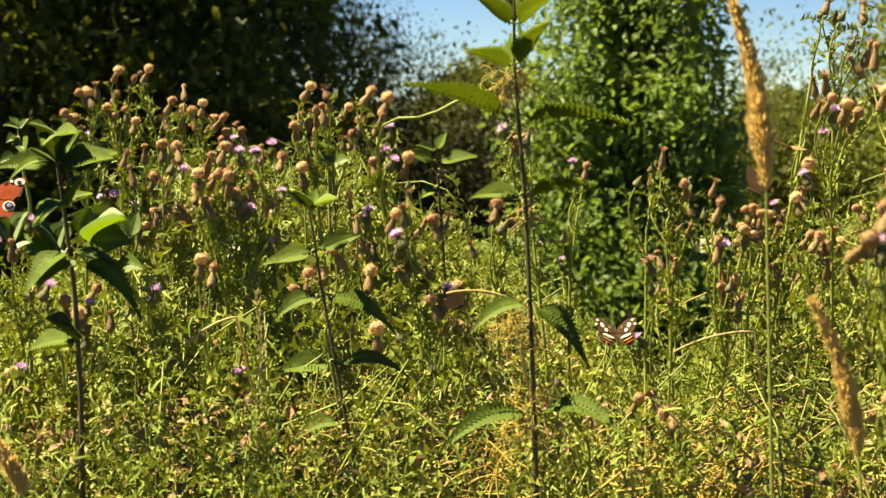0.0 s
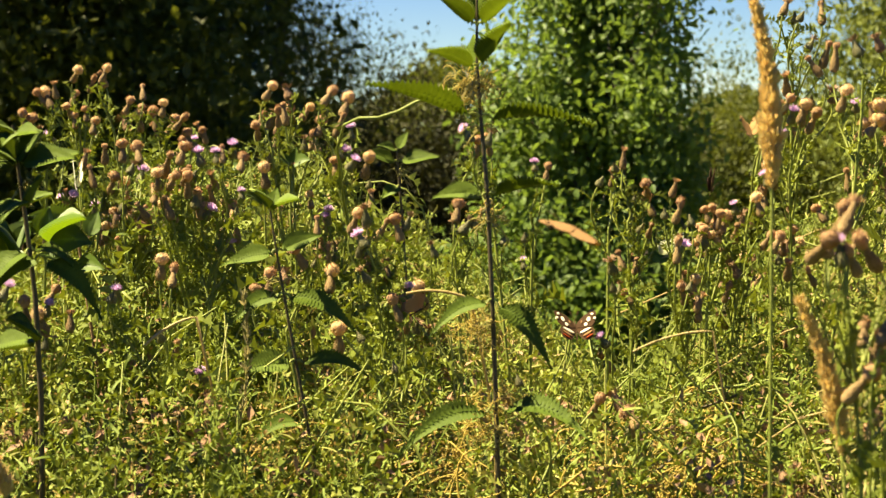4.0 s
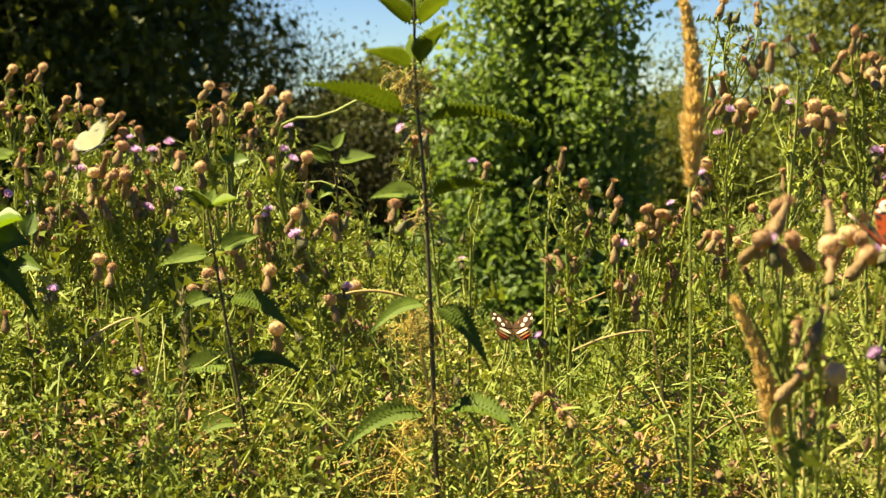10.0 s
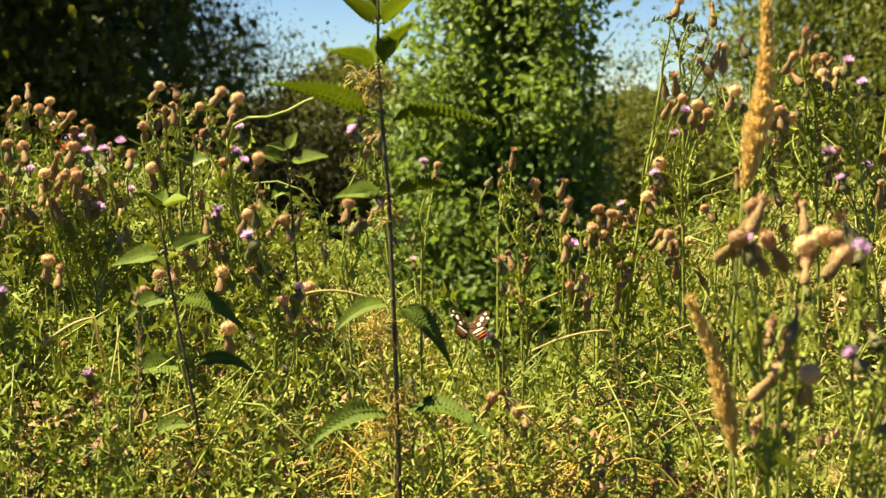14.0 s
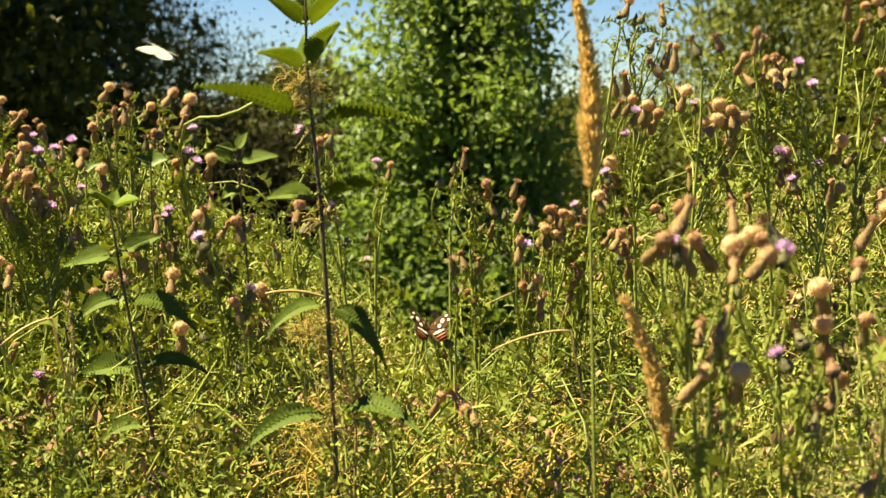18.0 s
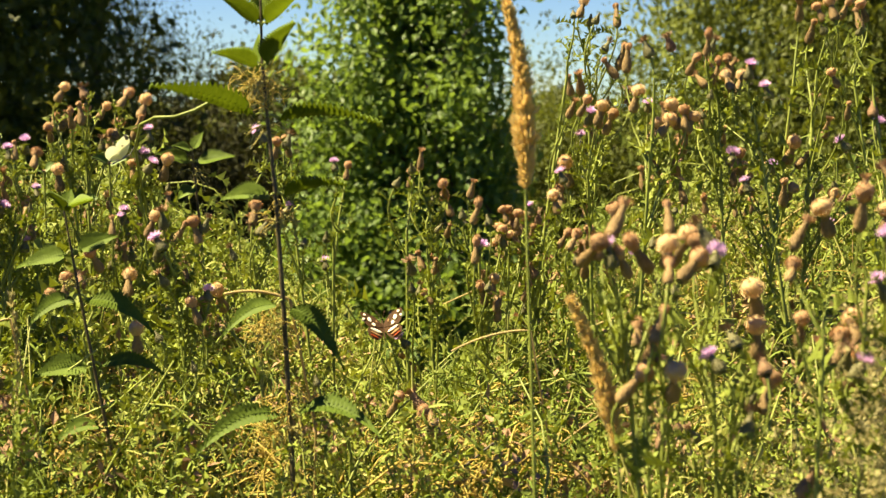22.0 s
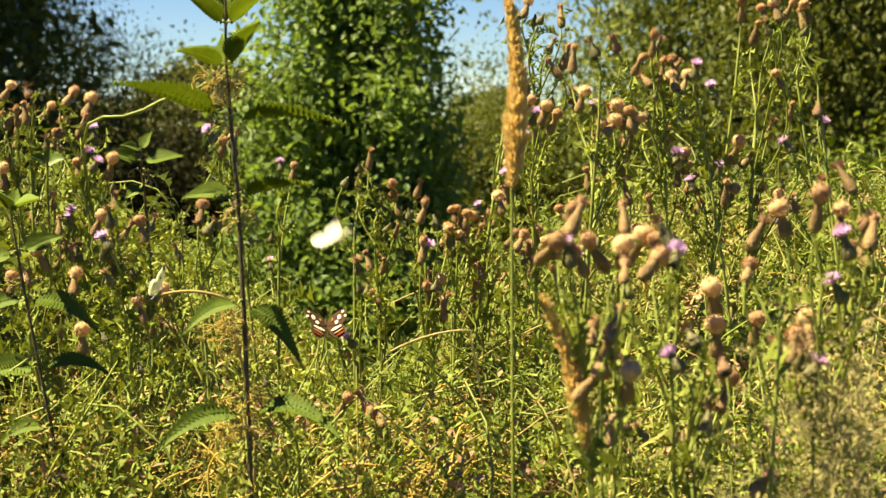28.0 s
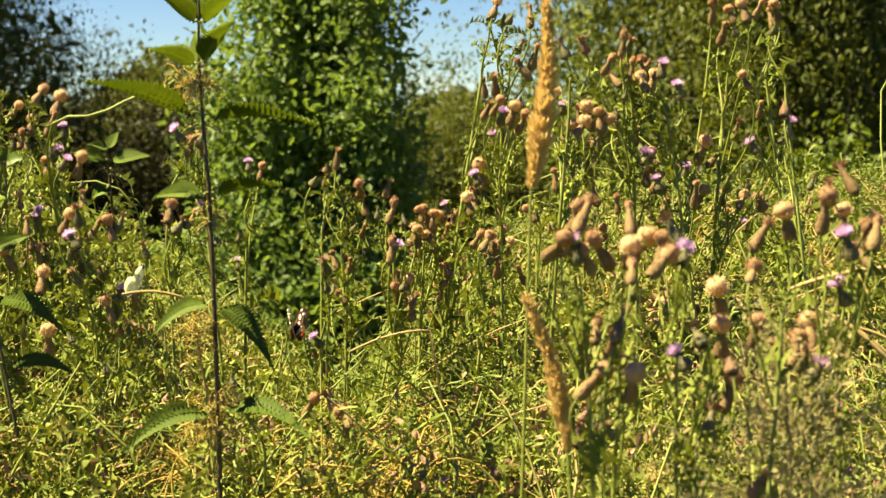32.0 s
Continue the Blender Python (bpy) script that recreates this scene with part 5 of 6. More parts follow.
# ---- butterflies ----
FORE = ((0, 0.10), (0.10, 0.30), (0.38, 0.58), (0.74, 0.76), (0.95, 0.78), (1.0, 0.66), (0.93, 0.44), (0.86, 0.16), (0.70, -0.02), (0.40, -0.06), (0, -0.02))
HIND = ((0, 0.02), (0.40, -0.02), (0.70, -0.04), (0.80, -0.22), (0.78, -0.46), (0.64, -0.66), (0.44, -0.74), (0.22, -0.68), (0.08, -0.45), (0, -0.15))


def slab(outline, size, side, thick=0.0003, lift=0.0):
    """A thin wing with an upper and a lower skin."""
    n = len(outline)
    c = np.mean(outline, axis=0)
    v = []
    for z in (thick / 2 + lift, -thick / 2 + lift):
        v += [(x * size * side, y * size, z + 0.05 * size * x * x) for x, y in outline] + [(c[0] * size * side, c[1] * size, z + 0.05 * size * c[0] ** 2 + 0.01 * size)]
    up = [(i, (i + 1) % n, n) for i in range(n)]
    dn = [(n + 1 + (i + 1) % n, n + 1 + i, 2 * n + 1) for i in range(n)]
    rim = [((i + 1) % n, i, n + 1 + i) for i in range(n)] + [((i + 1) % n, n + 1 + i, n + 1 + (i + 1) % n) for i in range(n)]
    if side < 0:
        up, dn, rim = [f[::-1] for f in up], [f[::-1] for f in dn], [f[::-1] for f in rim]
    return np.array(v), np.array(up + dn + rim), n


def wing(name, outline, size, side, top, under, parent, lift=0.0):
    v, f, n = slab(outline, size, side, lift=lift)
    me = mesh(name, v, [f], False)
    me.materials.append(top)
    me.materials.append(under)
    me.polygons.foreach_set("material_index", np.array([0] * n + [1] * n + [0] * (2 * n), dtype=np.int32))
    return part(name, me, top, parent)


def patch(name, at_, r, size, side, material, parent, stretch=1.0, both=False, turn=0.0):
    """A small coloured patch of scales lying on a wing."""
    x, y = at_
    ring = []
    for i in range(10):
        a = i * math.pi / 5
        px, py = r * math.cos(a) * stretch, r * math.sin(a)
        ring.append((x + px * math.cos(turn) - py * math.sin(turn), y + px * math.sin(turn) + py * math.cos(turn)))
    h = 0.0024 if both else 0.0006
    v, f, n = slab(ring, size, side, h, 0.0 if both else 0.00035)
    return part(name, mesh(name, v, [f], False), material, parent)


def body_mesh(size):
    v, f = lathe([(0.0006, -0.62 * size), (0.035 * size, -0.45 * size), (0.05 * size, -0.15 * size), (0.06 * size, 0.08 * size), (0.065 * size, 0.22 * size), (0.03 * size, 0.30 * size), (0.045 * size, 0.36 * size), (0.01 * size, 0.42 * size)], 8)
    return mesh("body", v[:, [0, 2, 1]], f[:, ::-1])


def butterfly(label, size, top, under, skin, style):
    """A butterfly, head along +y, wings hinged on its back; style draws the patches."""
    t = root("butterfly", (0, 0, 0), label, "butterfly", "butterflies")
    b = part("body", body_mesh(size), skin, t)
    for s in (-1, 1):
        part("antenna", mesh("antenna", *tube(bend((0.01 * s * size, 0.40 * size, 0), (0.22 * s * size, 0.85 * size, 0.12 * size), 0.001, 6), [0.0003, 0.0002, 0.0005], 4)), skin, t)
    wings = []
    for s, nm in ((-1, "left_wing"), (1, "right_wing")):
        w = wing(nm, FORE, size, s, top, under, t, 0.0004)
        w.location = (0.03 * size * s, 0, 0.04 * size)
        h = wing("hind_wing", HIND, size, s, top, under, w)
        if style == "white":
            patch("wing_tip", (0.90, 0.66), 0.10, size, s, M_GREYTIP, w, 1.2)
            patch("wing_spot", (0.62, 0.28), 0.055, size, s, M_GREYTIP, w)
        elif style == "eyed":
            layers = (("dark_bar", (0.70, 0.56), 0.17, M_BLACKWING, 1.2, 0), ("eye_rim", (0.80, 0.60), 0.125, M_IVORY, 1.25, 1), ("eyespot", (0.79, 0.58), 0.075, M_DEAD, 1.1, 2),
                      ("pupil", (0.79, 0.58), 0.04, M_BLACKWING, 1.1, 3), ("pale_bar", (0.56, 0.60), 0.05, M_IVORY, 1.0, 1), ("dark_bar", (0.42, 0.50), 0.10, M_BLACKWING, 0.8, 0),
                      ("dark_bar", (0.22, 0.34), 0.05, M_BLACKWING, 0.8, 0), ("wing_edge", (0.88, 0.26), 0.05, M_BROWNWING, 3.4, 0), ("wing_base", (0.14, 0.10), 0.10, M_BROWNWING, 1.0, 0),
                      ("wing_base", (0.20, -0.30), 0.15, M_BROWNWING, 1.0, 0), ("dark_ring", (0.60, -0.26), 0.18, M_IVORY, 1.0, 0), ("dark_ring", (0.61, -0.26), 0.145, M_BLACKWING, 1.0, 1),
                      ("eyespot", (0.62, -0.25), 0.07, M_BLUE, 1.1, 2), ("wing_edge", (0.45, -0.66), 0.05, M_BROWNWING, 3.0, 0))
            for nm2, c, r, mat, wide, level in layers:
                patch(nm2, c, r, size, s, mat, w, wide, False, 1.45 if nm2 == "wing_edge" and c[1] > 0 else 0.2).location.z += 0.0005 * level
        elif style == "banded":
            for nm2, c, r, mat, wide, ang in (("white_band", (0.60, 0.36), 0.085, M_IVORY, 1.6, 1.25), ("white_band", (0.44, 0.10), 0.075, M_IVORY, 1.4, 1.0), ("white_spot", (0.80, 0.62), 0.055, M_IVORY, 1.3, 0.4),
                                              ("white_spot", (0.88, 0.38), 0.06, M_IVORY, 1.0, 0.0), ("white_band", (0.38, -0.22), 0.06, M_IVORY, 4.8, 0.42), ("rusty_line", (0.46, -0.40), 0.045, M_ORANGE, 5.6, 0.5),
                                              ("rusty_line", (0.52, -0.55), 0.04, M_RED, 5.0, 0.5), ("rusty_line", (0.26, 0.26), 0.03, M_ORANGE, 3.0, 1.2)):
                patch(nm2, c, r, size, s, mat, w, wide, True, ang)
        elif style == "spotted":
            patch("wing_spot", (0.76, 0.58), 0.06, size, s, M_BLACKWING, w, 1.0, True)
            patch("wing_edge", (0.92, 0.42), 0.07, size, s, M_BROWNWING, w, 0.6, True, 0.2)
        wings.append(w)
    return t, wings


WHITE_A, WA = butterfly("creamy white butterfly resting on a thistle with closed wings", 0.0185, M_WHITE, M_WHITE, M_GREYTIP, "white")
WHITE_B, WB = butterfly("creamy white butterfly fluttering over the thistles", 0.0205, M_WHITE, M_WHITE, M_GREYTIP, "white")
WHITE_C, WC = butterfly("pale greenish white butterfly with grey wing tips", 0.0175, M_WHITE, M_WHITE, M_GREYTIP, "white")
PEACOCK_A, PA = butterfly("rust red butterfly with eyespots and sooty underwings", 0.027, M_RED, M_BLACKWING, M_BROWNWING, "eyed")
PEACOCK_B, PB = butterfly("rust red butterfly with eyespots on a nettle leaf", 0.027, M_RED, M_BLACKWING, M_BROWNWING, "eyed")
BANDED, BW = butterfly("dark brown butterfly with cream bands on a thistle", 0.0195, M_UMBERWING, M_UMBERWING, M_BROWNWING, "banded")
DARK, DW = butterfly("dark brown butterfly with closed wings on a lilac flower", 0.018, M_BROWNWING, M_BROWNWING, M_BROWNWING, "plain")
AMBER_A, AA = butterfly("orange-brown butterfly with a dark wing spot on the grass head", 0.0155, M_ORANGE, M_ORANGE, M_BROWNWING, "spotted")
AMBER_B, AB = butterfly("orange-brown butterfly sitting low on a seed head", 0.0155, M_ORANGE, M_ORANGE, M_BROWNWING, "spotted")
AMBER_C, AC = butterfly("orange-brown butterfly in flight", 0.022, M_ORANGE, M_ORANGE, M_BROWNWING, "spotted")


# ---- wind and flight ----
# lean of the tops, in hundredths of a degree of bearing, towards the right
GUSTS = {}
GUSTS["meadow"] = [(0, 0), (6, 2), (9, -2), (12, 1), (13, -4), (14, -14), (14.5, -17), (16.5, -19), (17.5, -24), (18, -27), (18.5, -42), (19, -56), (19.5, -61),
    (20, -58), (20.5, -59), (21, -51), (21.5, -36), (22, -33), (23, -30), (25.5, -32), (27.5, -20), (28.5, -19), (30, -24), (31, -12), (32, -6)]
GUSTS["tall"] = [(0, 26), (6, 28), (9, 24), (12, 30), (13, 26), (14.5, 12), (16.5, 8), (17.5, 5), (18, 2), (18.5, -10), (19, -24), (19.5, -28), (20, -26), (20.5, -28), (21, -20),
    (21.5, -8), (22, -8), (23, -6), (25.5, -4), (27.5, 2), (28.5, 2), (30, 0), (31, 10), (32, 18)]
GUSTS["near"] = [(0, 40), (3, 44), (6, 40), (9, 37), (10, 35), (12, 52), (13, 46), (14, 62), (14.5, 13), (16.5, 6), (17, -8), (17.5, 4), (18, 12), (19, -11), (20, -25), (20.5, -32),
    (21, -41), (21.5, -21), (22, -28), (23, -14), (24, -3), (25, -22), (25.5, -10), (27.5, -12), (28.5, 15), (29.5, 0), (30, 12), (31, 47), (32, 78)]
GUSTS["nettle"] = [(0, 0), (3, 3), (6, 6), (9, -2), (12, 4), (13, 0), (14, 5), (14.5, -28), (16.5, -29), (17, -37), (18, -41), (18.5, -64), (19, -100), (19.5, -101), (20, -92),
    (20.5, -96), (21, -82), (21.5, -55), (22, -49), (23, -41), (24, -37), (25, -40), (25.5, -43), (27.5, -17), (28.5, -7), (29.5, -18), (30, -17), (31, 0), (32, 12)]
GUSTS["grass"] = [(0, -43), (0.5, -55), (1, -30), (2, -10), (3, 5), (6, 69), (7, 11), (8, 32), (9, 7), (10, 0), (11, 2), (12, 32), (13, 38), (13.5, 82), (14, 150), (14.5, 28), (16.5, 41),
    (17, -30), (17.5, -31), (18, -30), (18.5, -73), (19, -85), (19.5, -150), (20, -134), (20.5, -165), (21, -136), (21.5, -79), (22, -70), (22.5, -46), (23, -29),
    (24, -35), (24.5, 0), (25, -13), (25.5, -68), (27.5, -33), (28, 5), (28.6, 31), (29.5, 2), (30, -8), (30.6, 47), (31, 70), (31.4, 130), (32, 102)]
GUSTS["low"] = [(0, 0), (3, 40), (6, 55), (9, 43), (13, 49), (14.5, 25), (16.5, 12), (18, -10), (19, -39), (21, -40), (23, -23), (25.5, -13), (28, 26), (30, 30), (32, 68)]
GUSTS["bush"] = [(0, 0), (3, 10), (6, 26), (9, 30), (12, 38), (14.5, 28), (18, 20), (21, 8), (25, 0), (28, 4), (32, 10)]
UNIT = 1 / 3689.0                     # radians of bearing


def sway(ob, foot, height, gust, share=1.0, seed=0):
    d = math.hypot(foot.x, foot.y)
    axis = Vector((foot.x / d, foot.y / d, 0))
    rnd = random.Random(seed)
    rows = []
    for t, px in GUSTS[gust]:
        ang = (px * share + rnd.gauss(0, 1.2)) * UNIT * d / height
        rows.append((t, Matrix.Translation(foot) @ Matrix.Rotation(ang, 4, axis)))
    walk(ob, rows)


def fly(thing, wings, rows, rests, flights, seed):
    """rows: (seconds, bearing, elevation, distance); rests: (from, heading, roll, wing angle); flights: spans of beating wings."""
    rnd = random.Random(seed)
    out = []
    for i, (t, a, e, d) in enumerate(rows):
        p = spot(a, e, d)
        flying = any(s <= t <= u for s, u in flights)
        if flying:
            j = rows[min(i + 1, len(rows) - 1)]
            way = spot(j[1], j[2], j[3]) - p
            head = math.degrees(math.atan2(-way.x, way.y)) if way.length > 0.004 else 40
            head = max(-75, min(75, head))
            m = pose(*p, 25, rnd.uniform(-14, 14), head)
        else:
            r = [q for q in rests if q[0] <= t][-1]
            m = pose(*p, r[2], r[3], r[1])
        if out:
            q0, q1 = out[-1][1].to_quaternion(), m.to_quaternion()
            if q0.rotation_difference(q1).angle > radians(80) and t - out[-1][0] > 0.09:
                mid = Matrix.LocRotScale(out[-1][1].translation.lerp(m.translation, 0.5), q0.slerp(q1, 0.5), None)
                out.append(((t + out[-1][0]) / 2, mid))
        out.append((t, m))
    if out[-1][0] < 32:
        out.append((32, out[-1][1]))
    walk(thing, out)
    for w, s in zip(wings, (1, -1)):
        keys = []
        for r0, hd, tilt, roll, ang in rests:
            keys.append((r0, ang))
        for s0, s1 in flights:
            n = max(2, round((s1 - s0) / 0.0667))
            keys += [(s0 + (s1 - s0) * k / n, 62 if k % 2 else -18) for k in range(1, n)]
        keys += [(s0 - 0.05, [r[4] for r in rests if r[0] <= s0][-1]) for s0, s1 in flights if s0 > 0.1]
        best = {}
        for t, ang in sorted(keys):
            best[round(t, 3)] = ang
        ks = sorted(best.items())
        if ks[0][0] > 0:
            ks.insert(0, (0, ks[0][1]))
        if ks[-1][0] < 32:
            ks.append((32, ks[-1][1]))
        base = Matrix.Translation(w.location)
        walk(w, [(t, base @ Matrix.Rotation(radians(ang * s), 4, "Y")) for t, ang in ks])


def motions():
    for i, (t, mean, foot, gust) in enumerate(THISTLES):
        sway(t, foot, mean.z, gust, 1.0, i)
    for t in MAT_PIECES:
        walk(t, [(s, Matrix.Rotation(px * 0.5 * UNIT * 2.1 / 0.9, 4, "Y")) for s, px in GUSTS["meadow"]])
    for i, (kind, t, d, foot) in enumerate(SWAYERS):
        if kind == "nettle":
            sway(t, foot, 1.0, "nettle" if d < 1.61 else "meadow", 1.0, 500 + i)
        else:
            sway(t, foot, 1.0 if i == len(SWAYERS) - 4 else 0.93, "grass" if i == len(SWAYERS) - 5 else "low", 1.0, 500 + i)
    sway(BUSH, BUSH.location.copy(), 2.0, "bush", 1.0, 900)
    # the tall head nods on its stalk: degrees to the right
    aim = Vector((TALL_GRASS.location.x, TALL_GRASS.location.y, 0)).normalized()
    nods = [(0, -9.5), (1, -5.5), (2, -6.5), (3, -6.5), (5.5, -3), (6, 1), (7, -1.5), (8, -2), (9, -4.5), (10, -2), (11, -4.5), (12, -2), (13, -3), (14, 3.5), (16.5, 0), (17, -4.5),
            (18, -3.5), (19, -5.5), (20, -13), (21, -12), (22, -4.5), (23, -2.5), (24, -6.5), (25, -1.5), (27.5, -4), (28, -1), (29, -2), (30.5, -2.5), (32, 2.5)]
    walk(TALL_HEAD, [(t, Matrix.Translation(TALL_LOW) @ Matrix.Rotation(radians(n + 1.2), 4, aim)) for t, n in nods])
    # creamy white: rests, crosses to the grass head, leaves, comes back to a low flower
    fly(WHITE_A, WA, [(0, 7.32, -1.09, 2), (3, 7.4, -1.14, 2), (5.5, 7.41, -1.14, 2), (6, 7.42, -1.14, 2), (6.6, 7.45, -1.14, 2), (6.8, 7.32, -0.05, 2), (7, 8.86, 0.88, 1.9), (7.2, 9.85, 2.28, 1.7), (7.4, 10.31, 2.43, 1.7), (7.6, 9.9, 1.73, 1.7), (7.8, 9.8, 1.78, 1.75), (9, 9.82, 1.97, 1.75), (9.42, 9.87, 1.97, 1.75), (9.6, 10.82, 4.13, 1.9), (9.8, 11.81, 7.06, 1.9), (10, 12.33, 9.19, 1.9), (22.5, -5.02, 8.88, 1.9), (22.8, -3.75, 3.31, 1.7), (22.9, -0.69, 1.75, 1.7), (23, -1.56, 0.15, 1.7), (23.1, -1.33, -0.78, 1.7), (23.2, -0.75, -1.42, 1.7)]
        + [(23.3, -0.47, -1.81, 1.7), (23.4, -0.47, -1.92, 1.7), (23.8, -0.83, -2.07, 1.7), (24.4, -0.65, -2.13, 1.7), (25, -0.89, -2.23, 1.7), (25.5, -1.03, -2.23, 1.7), (27.5, -0.07, -2.19, 1.7), (28, -0.06, -2.21, 1.7), (29, -0.06, -2.23, 1.7), (29.5, -0.06, -2.19, 1.7), (30, -0.03, -2.16, 1.7), (31, 0.28, -2.13, 1.7), (31.5, 0.32, -2.13, 1.7), (32, 0.46, -2.16, 1.7)],
        [(0, -80, 18, 12, 78), (7.7, 12, 40, 0, 86), (10.0, 0, 0, 0, 40), (23.3, -15, 30, 0, 60), (24.4, -30, 30, 10, 82), (28.0, -26, 25, 10, 87), (31, -34, 22, 8, 85)], [(6.65, 7.6), (9.42, 10.0), (22.5, 23.5)], 1)
    # a second one that dances over the left stand
    fly(WHITE_B, WB, [(0, -5.73, -1.17, 2), (2.6, -5.68, -1.17, 2), (2.9, -6.25, -0.05, 2), (3.3, -8.47, 0.72, 2), (5.5, -8.79, 0.72, 2.1), (9.8, -7.91, 0.72, 2.1), (10, -6.68, 1.76, 1.8), (10.2, -5.6, 2.9, 1.8), (10.3, -4.83, 3.75, 1.8), (10.4, -4.81, 3.65, 1.8), (10.5, -4.82, 3.96, 1.8), (10.6, -4.85, 3.89, 1.8), (10.7, -5.18, 3.33, 1.8), (10.8, -5.26, 2.65, 1.8), (11, -5.41, 1.03, 2.3), (14, -5.36, 1.03, 2.3), (14.1, -5.55, 3.61, 1.8), (14.2, -4.77, 4.91, 1.8), (14.3, -4.81, 2.24, 1.8), (14.4, -4.03, 2.55, 1.8), (14.5, -2.95, 2.37, 1.8), (15.2, -1.45, 3.52, 2.2)]
        + [(16.3, -1.15, 4.91, 2.2), (17.5, -1.13, 3.52, 1.9), (17.8, -1.93, 2.79, 1.9), (18, -2.74, 4.44, 1.9), (18.2, -4.88, 4.16, 1.9), (18.4, -5.55, 3.99, 1.9), (18.6, -5.43, 3.05, 1.9), (18.8, -5.69, 5.0, 1.9), (19, -5.42, 3.89, 1.7), (19.2, -4.12, 3.34, 1.7), (19.4, -4.13, 2.31, 1.7), (19.6, -3.79, 1.47, 1.7), (19.8, -3.78, 1.42, 1.7), (20, -4.07, 2.49, 1.7), (20.2, -5.04, 3.98, 1.7), (20.5, -7.44, 5.21, 1.7), (21.5, -8.41, 4.91, 1.7), (22.9, -1.96, 4.91, 1.7), (23.2, -0.96, 3.9, 1.7), (23.3, -0.64, 1.7, 1.7), (23.4, -1.03, -0.49, 1.7), (23.5, -1.36, -1.25, 1.7)]
        + [(23.6, -1.99, -1.22, 1.7), (23.8, -2.51, -0.04, 1.7), (24, -3.66, 1.5, 1.7), (24.2, -2.15, 2.4, 1.7), (24.4, -2.46, 2.4, 1.7), (24.6, -3.2, 3.36, 1.7), (24.8, -3.19, 2.12, 1.7), (25, -3.42, 0.49, 1.7), (25.1, -3.44, 0.46, 1.7), (25.2, -3.3, 0.49, 1.7), (25.3, -3.38, 0.86, 1.7), (25.4, -3.79, 0.72, 1.7), (25.5, -3.9, 1.73, 1.7), (26.2, -4.0, 3.98, 1.7), (27.2, -1.55, 3.98, 1.7), (27.5, -0.23, 2.96, 1.7), (27.6, 2.04, 2.9, 1.7), (27.7, 3.53, 1.78, 1.7), (27.8, 3.71, 1.25, 1.7), (27.9, 4.08, 0.66, 1.7), (28, 4.73, -0.83, 1.7), (28.1, 5.9, -1.82, 1.7)]
        + [(28.4, 5.61, -2.85, 2.3), (28.8, 3.27, -1.39, 2.3), (29.1, 1.77, -2.85, 2.4), (30.1, 1.27, -0.67, 2.3), (30.2, 0.52, 1.19, 1.9), (30.3, -0.01, 2.65, 1.9), (30.4, 0.08, 2.03, 1.9), (30.5, 0.26, 1.72, 1.9), (30.6, -0.11, 1.56, 1.9), (30.7, -0.83, 1.16, 1.9), (30.8, -1.52, 0.72, 1.9), (30.9, -2.11, 0.41, 1.9), (31.1, -3.27, -0.36, 1.9), (31.4, -5.36, -0.67, 1.9)],
        [(0, -40, 20, 0, 55), (3.4, 20, 20, 0, 75), (11, 20, 20, 0, 75), (31.4, 0, 0, 0, 70)], [(2.65, 3.3), (9.8, 10.95), (14.0, 31.3)], 2)
    # a third that settles with closed wings
    fly(WHITE_C, WC, [(0, -3.48, 9.79, 2), (17.6, 1.39, 8.88, 2), (18, 0.88, 6.44, 2), (18.2, 0.03, 5.03, 1.9), (18.4, -2.38, 3.65, 1.9), (18.6, -3.28, 1.64, 1.9), (18.8, -3.36, 1.92, 1.9), (19, -3.34, 1.36, 1.9), (19.5, -3.34, 1.34, 1.9), (20, -3.22, 1.34, 1.9), (21, -2.92, 1.41, 1.9), (22, -2.65, 1.47, 1.9), (23, -2.59, 1.48, 1.9), (24, -2.5, 1.48, 1.9), (24.1, -2.17, 2.28, 1.9), (24.3, -0.24, 3.44, 1.9), (24.6, 1.15, 5.21, 1.9), (25, 2.5, 8.28, 1.9)],
        [(0, 0, 0, 0, 40), (18.9, -75, 30, 18, 80), (25, 0, 0, 0, 40)], [(17.6, 18.85), (24.0, 25.0)], 3)
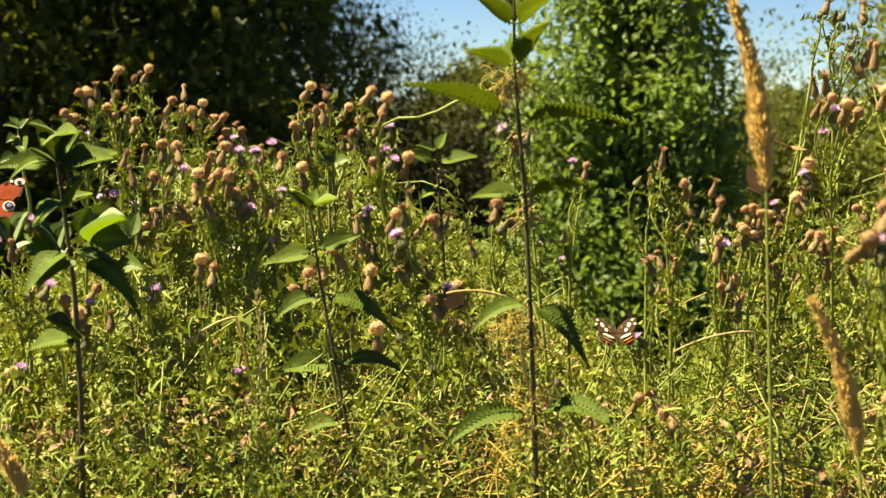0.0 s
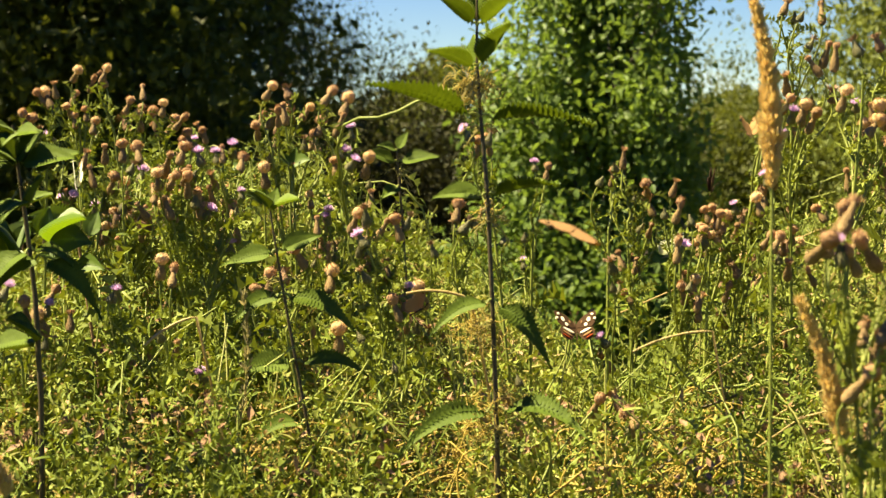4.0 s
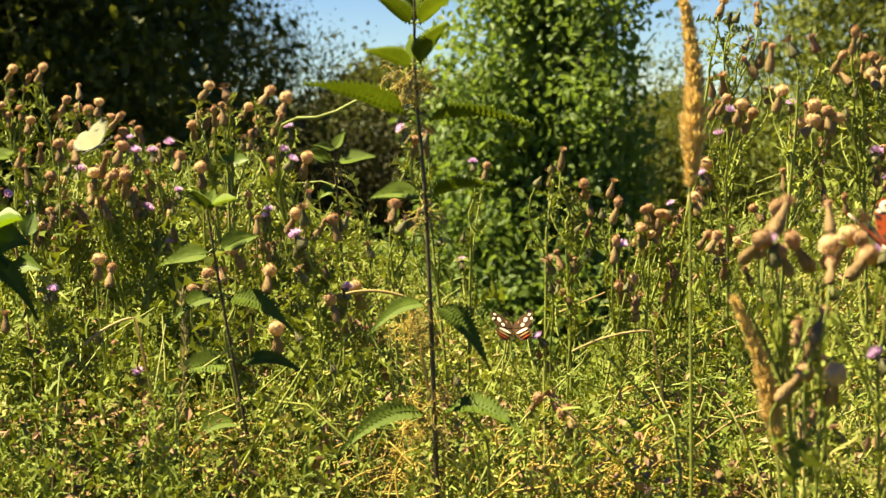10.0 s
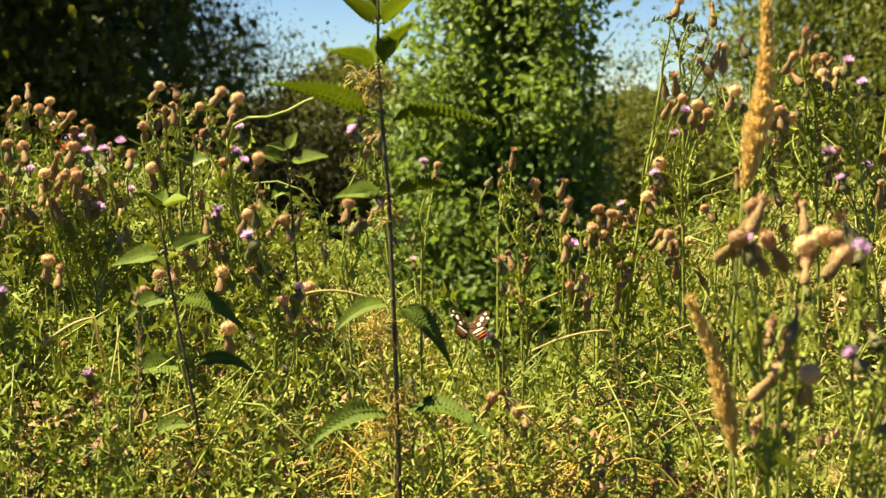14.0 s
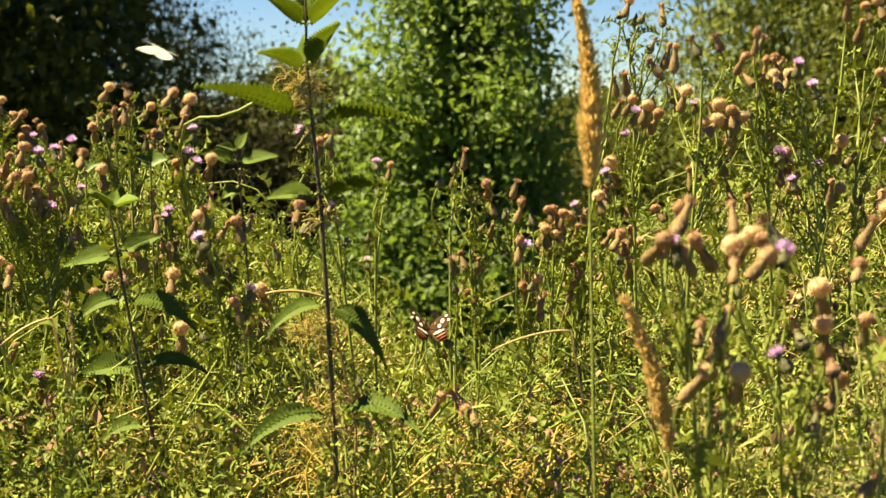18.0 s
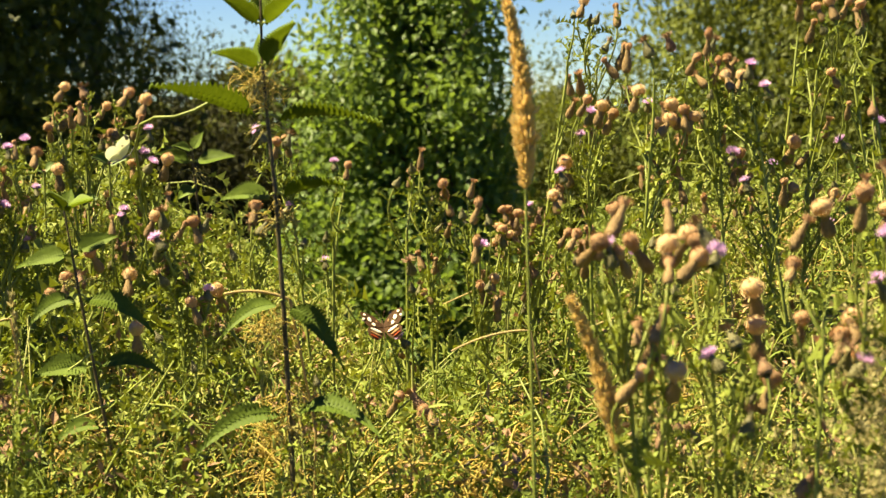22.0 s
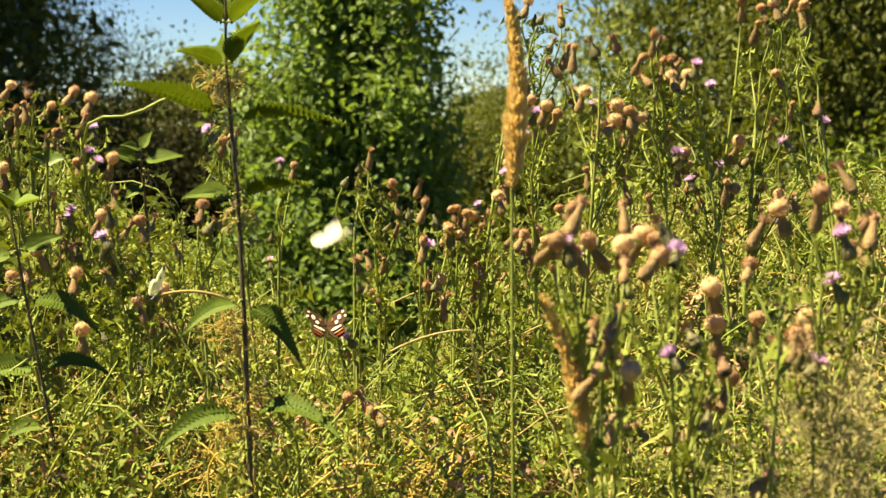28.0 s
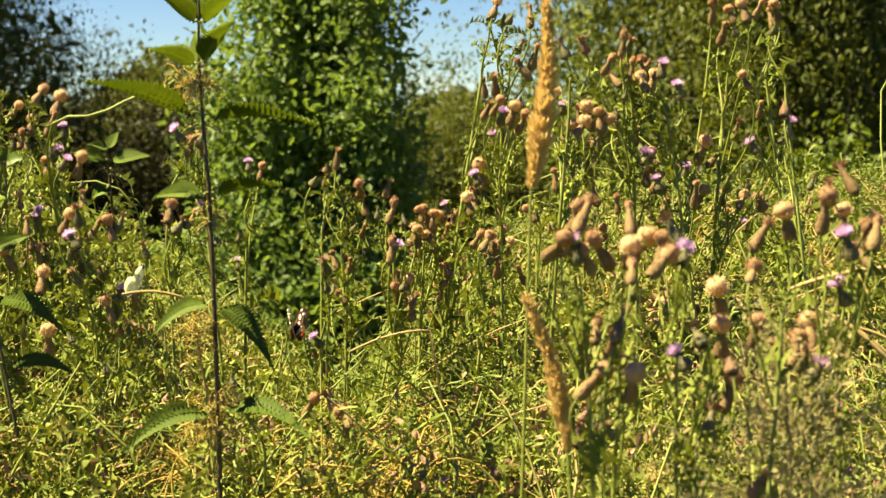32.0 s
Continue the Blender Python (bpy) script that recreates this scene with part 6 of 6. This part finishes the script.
    # the red one on the near thistles, which then darts across
    fly(PEACOCK_A, PA, [(0, 14.62, -1.14, 1.06), (8.8, 14.64, -1.11, 1.06), (9.3, 14.56, -1.08, 1.06), (9.9, 14.59, -1.08, 1.06), (10.2, 15.09, -0.39, 1.06), (10.5, 15.11, -0.6, 1.06), (10.8, 14.65, -0.86, 1.06), (11.1, 14.66, -0.86, 1.06), (11.25, 14.62, -0.86, 1.06), (11.4, 14.46, -0.91, 1.06), (11.7, 14.36, -0.86, 1.06), (12, 14.22, -1.14, 1.06), (12.2, 14.15, -1.22, 1.06), (12.5, 14.11, -1.14, 1.06), (12.6, 13.95, -0.98, 1.06), (12.7, 10.75, -1.76, 1.06), (12.8, 7.84, -1.26, 1.06), (12.9, 1.58, -2.23, 1.8), (13, -3.22, -0.36, 2.1), (13.1, -6.82, 1.13, 2.1), (13.2, -7.16, 2.59, 1.8), (13.3, -6.48, 2.12, 1.8)]
        + [(13.4, -6.05, 1.75, 2.1), (13.6, -6.58, 1.75, 2.1), (14, -6.88, 1.84, 2.1), (14.5, -7.39, 1.93, 2.1), (15.2, -7.82, 2.12, 2.1), (15.5, -9.13, 3.05, 2.1), (16.2, -12.36, 4.91, 2.1)],
        [(0, 70, 40, 0, 80), (10.1, 0, 60, -25, 15), (10.8, 0, 35, -45, 42), (11.3, -90, 0, 50, 50), (11.7, -90, 0, 8, 78), (12.0, -80, 10, 0, 74), (13.4, 55, 40, 0, 48), (16.2, 0, 0, 0, 40)], [(12.58, 13.4), (15.2, 16.2)], 4)
    fly(PEACOCK_B, PB, [(0, -12.3, 0.41, 1.72), (1, -12.18, 0.41, 1.72), (2, -12.32, 0.41, 1.72), (2.5, -14.59, 1.97, 1.72), (3, -19.11, 4.6, 1.72)],
        [(0, 15, 60, 12, 10), (3, 0, 0, 0, 40)], [(2.0, 3.0)], 5)
    fly(BANDED, BW, [(0, 4.75, -3.31, 1.86), (3, 4.81, -3.19, 1.86), (6, 4.58, -3.16, 1.86), (9, 4.68, -3.19, 1.86), (13, 4.62, -3.19, 1.86), (14.5, 4.57, -3.19, 1.86), (16.5, 4.65, -3.19, 1.86), (18, 4.6, -3.22, 1.86), (19, 4.07, -3.19, 1.86), (20, 4.07, -3.19, 1.86), (21, 4.13, -3.16, 1.86), (22, 4.44, -3.16, 1.86), (23, 4.51, -3.12, 1.86), (25.5, 4.5, -3.06, 1.86), (28, 4.54, -3.12, 1.86), (29.5, 4.6, -3.09, 1.86), (32, 4.75, -3.23, 1.86)],
        [(0, 8, 52, 0, 6), (5.0, 12, 52, 4, 12), (9, 6, 52, 0, 8), (13, 10, 52, 5, 20), (19, 5, 52, -6, 16), (23, 12, 52, 0, 14), (28, 8, 52, 0, 12), (31.5, 8, 60, 0, 66)], [], 6)
    fly(DARK, DW, [(0, 8.45, 0.6, 1.9), (2, 8.44, 0.6, 1.9), (3.5, 8.45, 0.57, 1.9), (4.4, 8.45, 0.6, 1.9), (4.7, 9.62, 2.74, 1.9), (5.2, 12.25, 9.19, 1.9)],
        [(0, 70, 25, 10, 82), (5.2, 0, 0, 0, 40)], [(4.4, 5.2)], 7)
    fly(AMBER_A, AA, [(0, 9.44, 1.73, 1.85), (1.6, 9.48, 1.97, 1.85), (1.8, 9.75, 2.2, 1.85), (2.4, 9.38, 1.97, 1.85), (2.8, 9.25, 1.84, 1.85), (3.5, 9.26, 1.84, 1.85), (3.9, 9.25, 1.84, 1.85), (4.3, 10.45, 3.36, 1.85), (5, 13.43, 9.19, 1.85)],
        [(0, 24, 10, 12, 10), (2.7, 30, 14, 8, 16), (5, 0, 0, 0, 40)], [(1.65, 2.6), (3.95, 5.0)], 8)
    fly(AMBER_B, AB, [(0, 0.43, -2.61, 1.72), (3, 0.39, -2.66, 1.72), (5.5, 0.56, -2.72, 1.72), (6.4, 0.5, -2.72, 1.72), (6.7, -0.38, -1.61, 1.72), (7, -1.54, -2.85, 2.2)],
        [(0, -70, 25, -15, 70), (7.0, 0, 20, 0, 75)], [(6.4, 6.95)], 9)
    fly(AMBER_C, AC, [(0, 15.78, 1.19, 1.2), (3.2, 14.18, 1.19, 1.2), (3.4, 11.13, 0.88, 1.2), (3.5, 9.76, 0.91, 1.2), (3.6, 9.01, 0.57, 1.2), (4.2, 2.96, -0.67, 1.2), (5.2, 1.06, -2.23, 1.2), (5.8, 2.78, -2.54, 1.5), (6, 4.59, -2.35, 1.5), (6.1, 6.59, -2.85, 1.5), (6.2, 8.58, -3.25, 1.5), (6.4, 12.89, -3.47, 1.5), (6.7, 16.86, -0.36, 1.5), (7.2, 17.77, 10.39, 1.5)],
        [(0, 0, 0, 0, 40), (7.2, 0, 0, 0, 40)], [(3.2, 7.2)], 10)


motions()
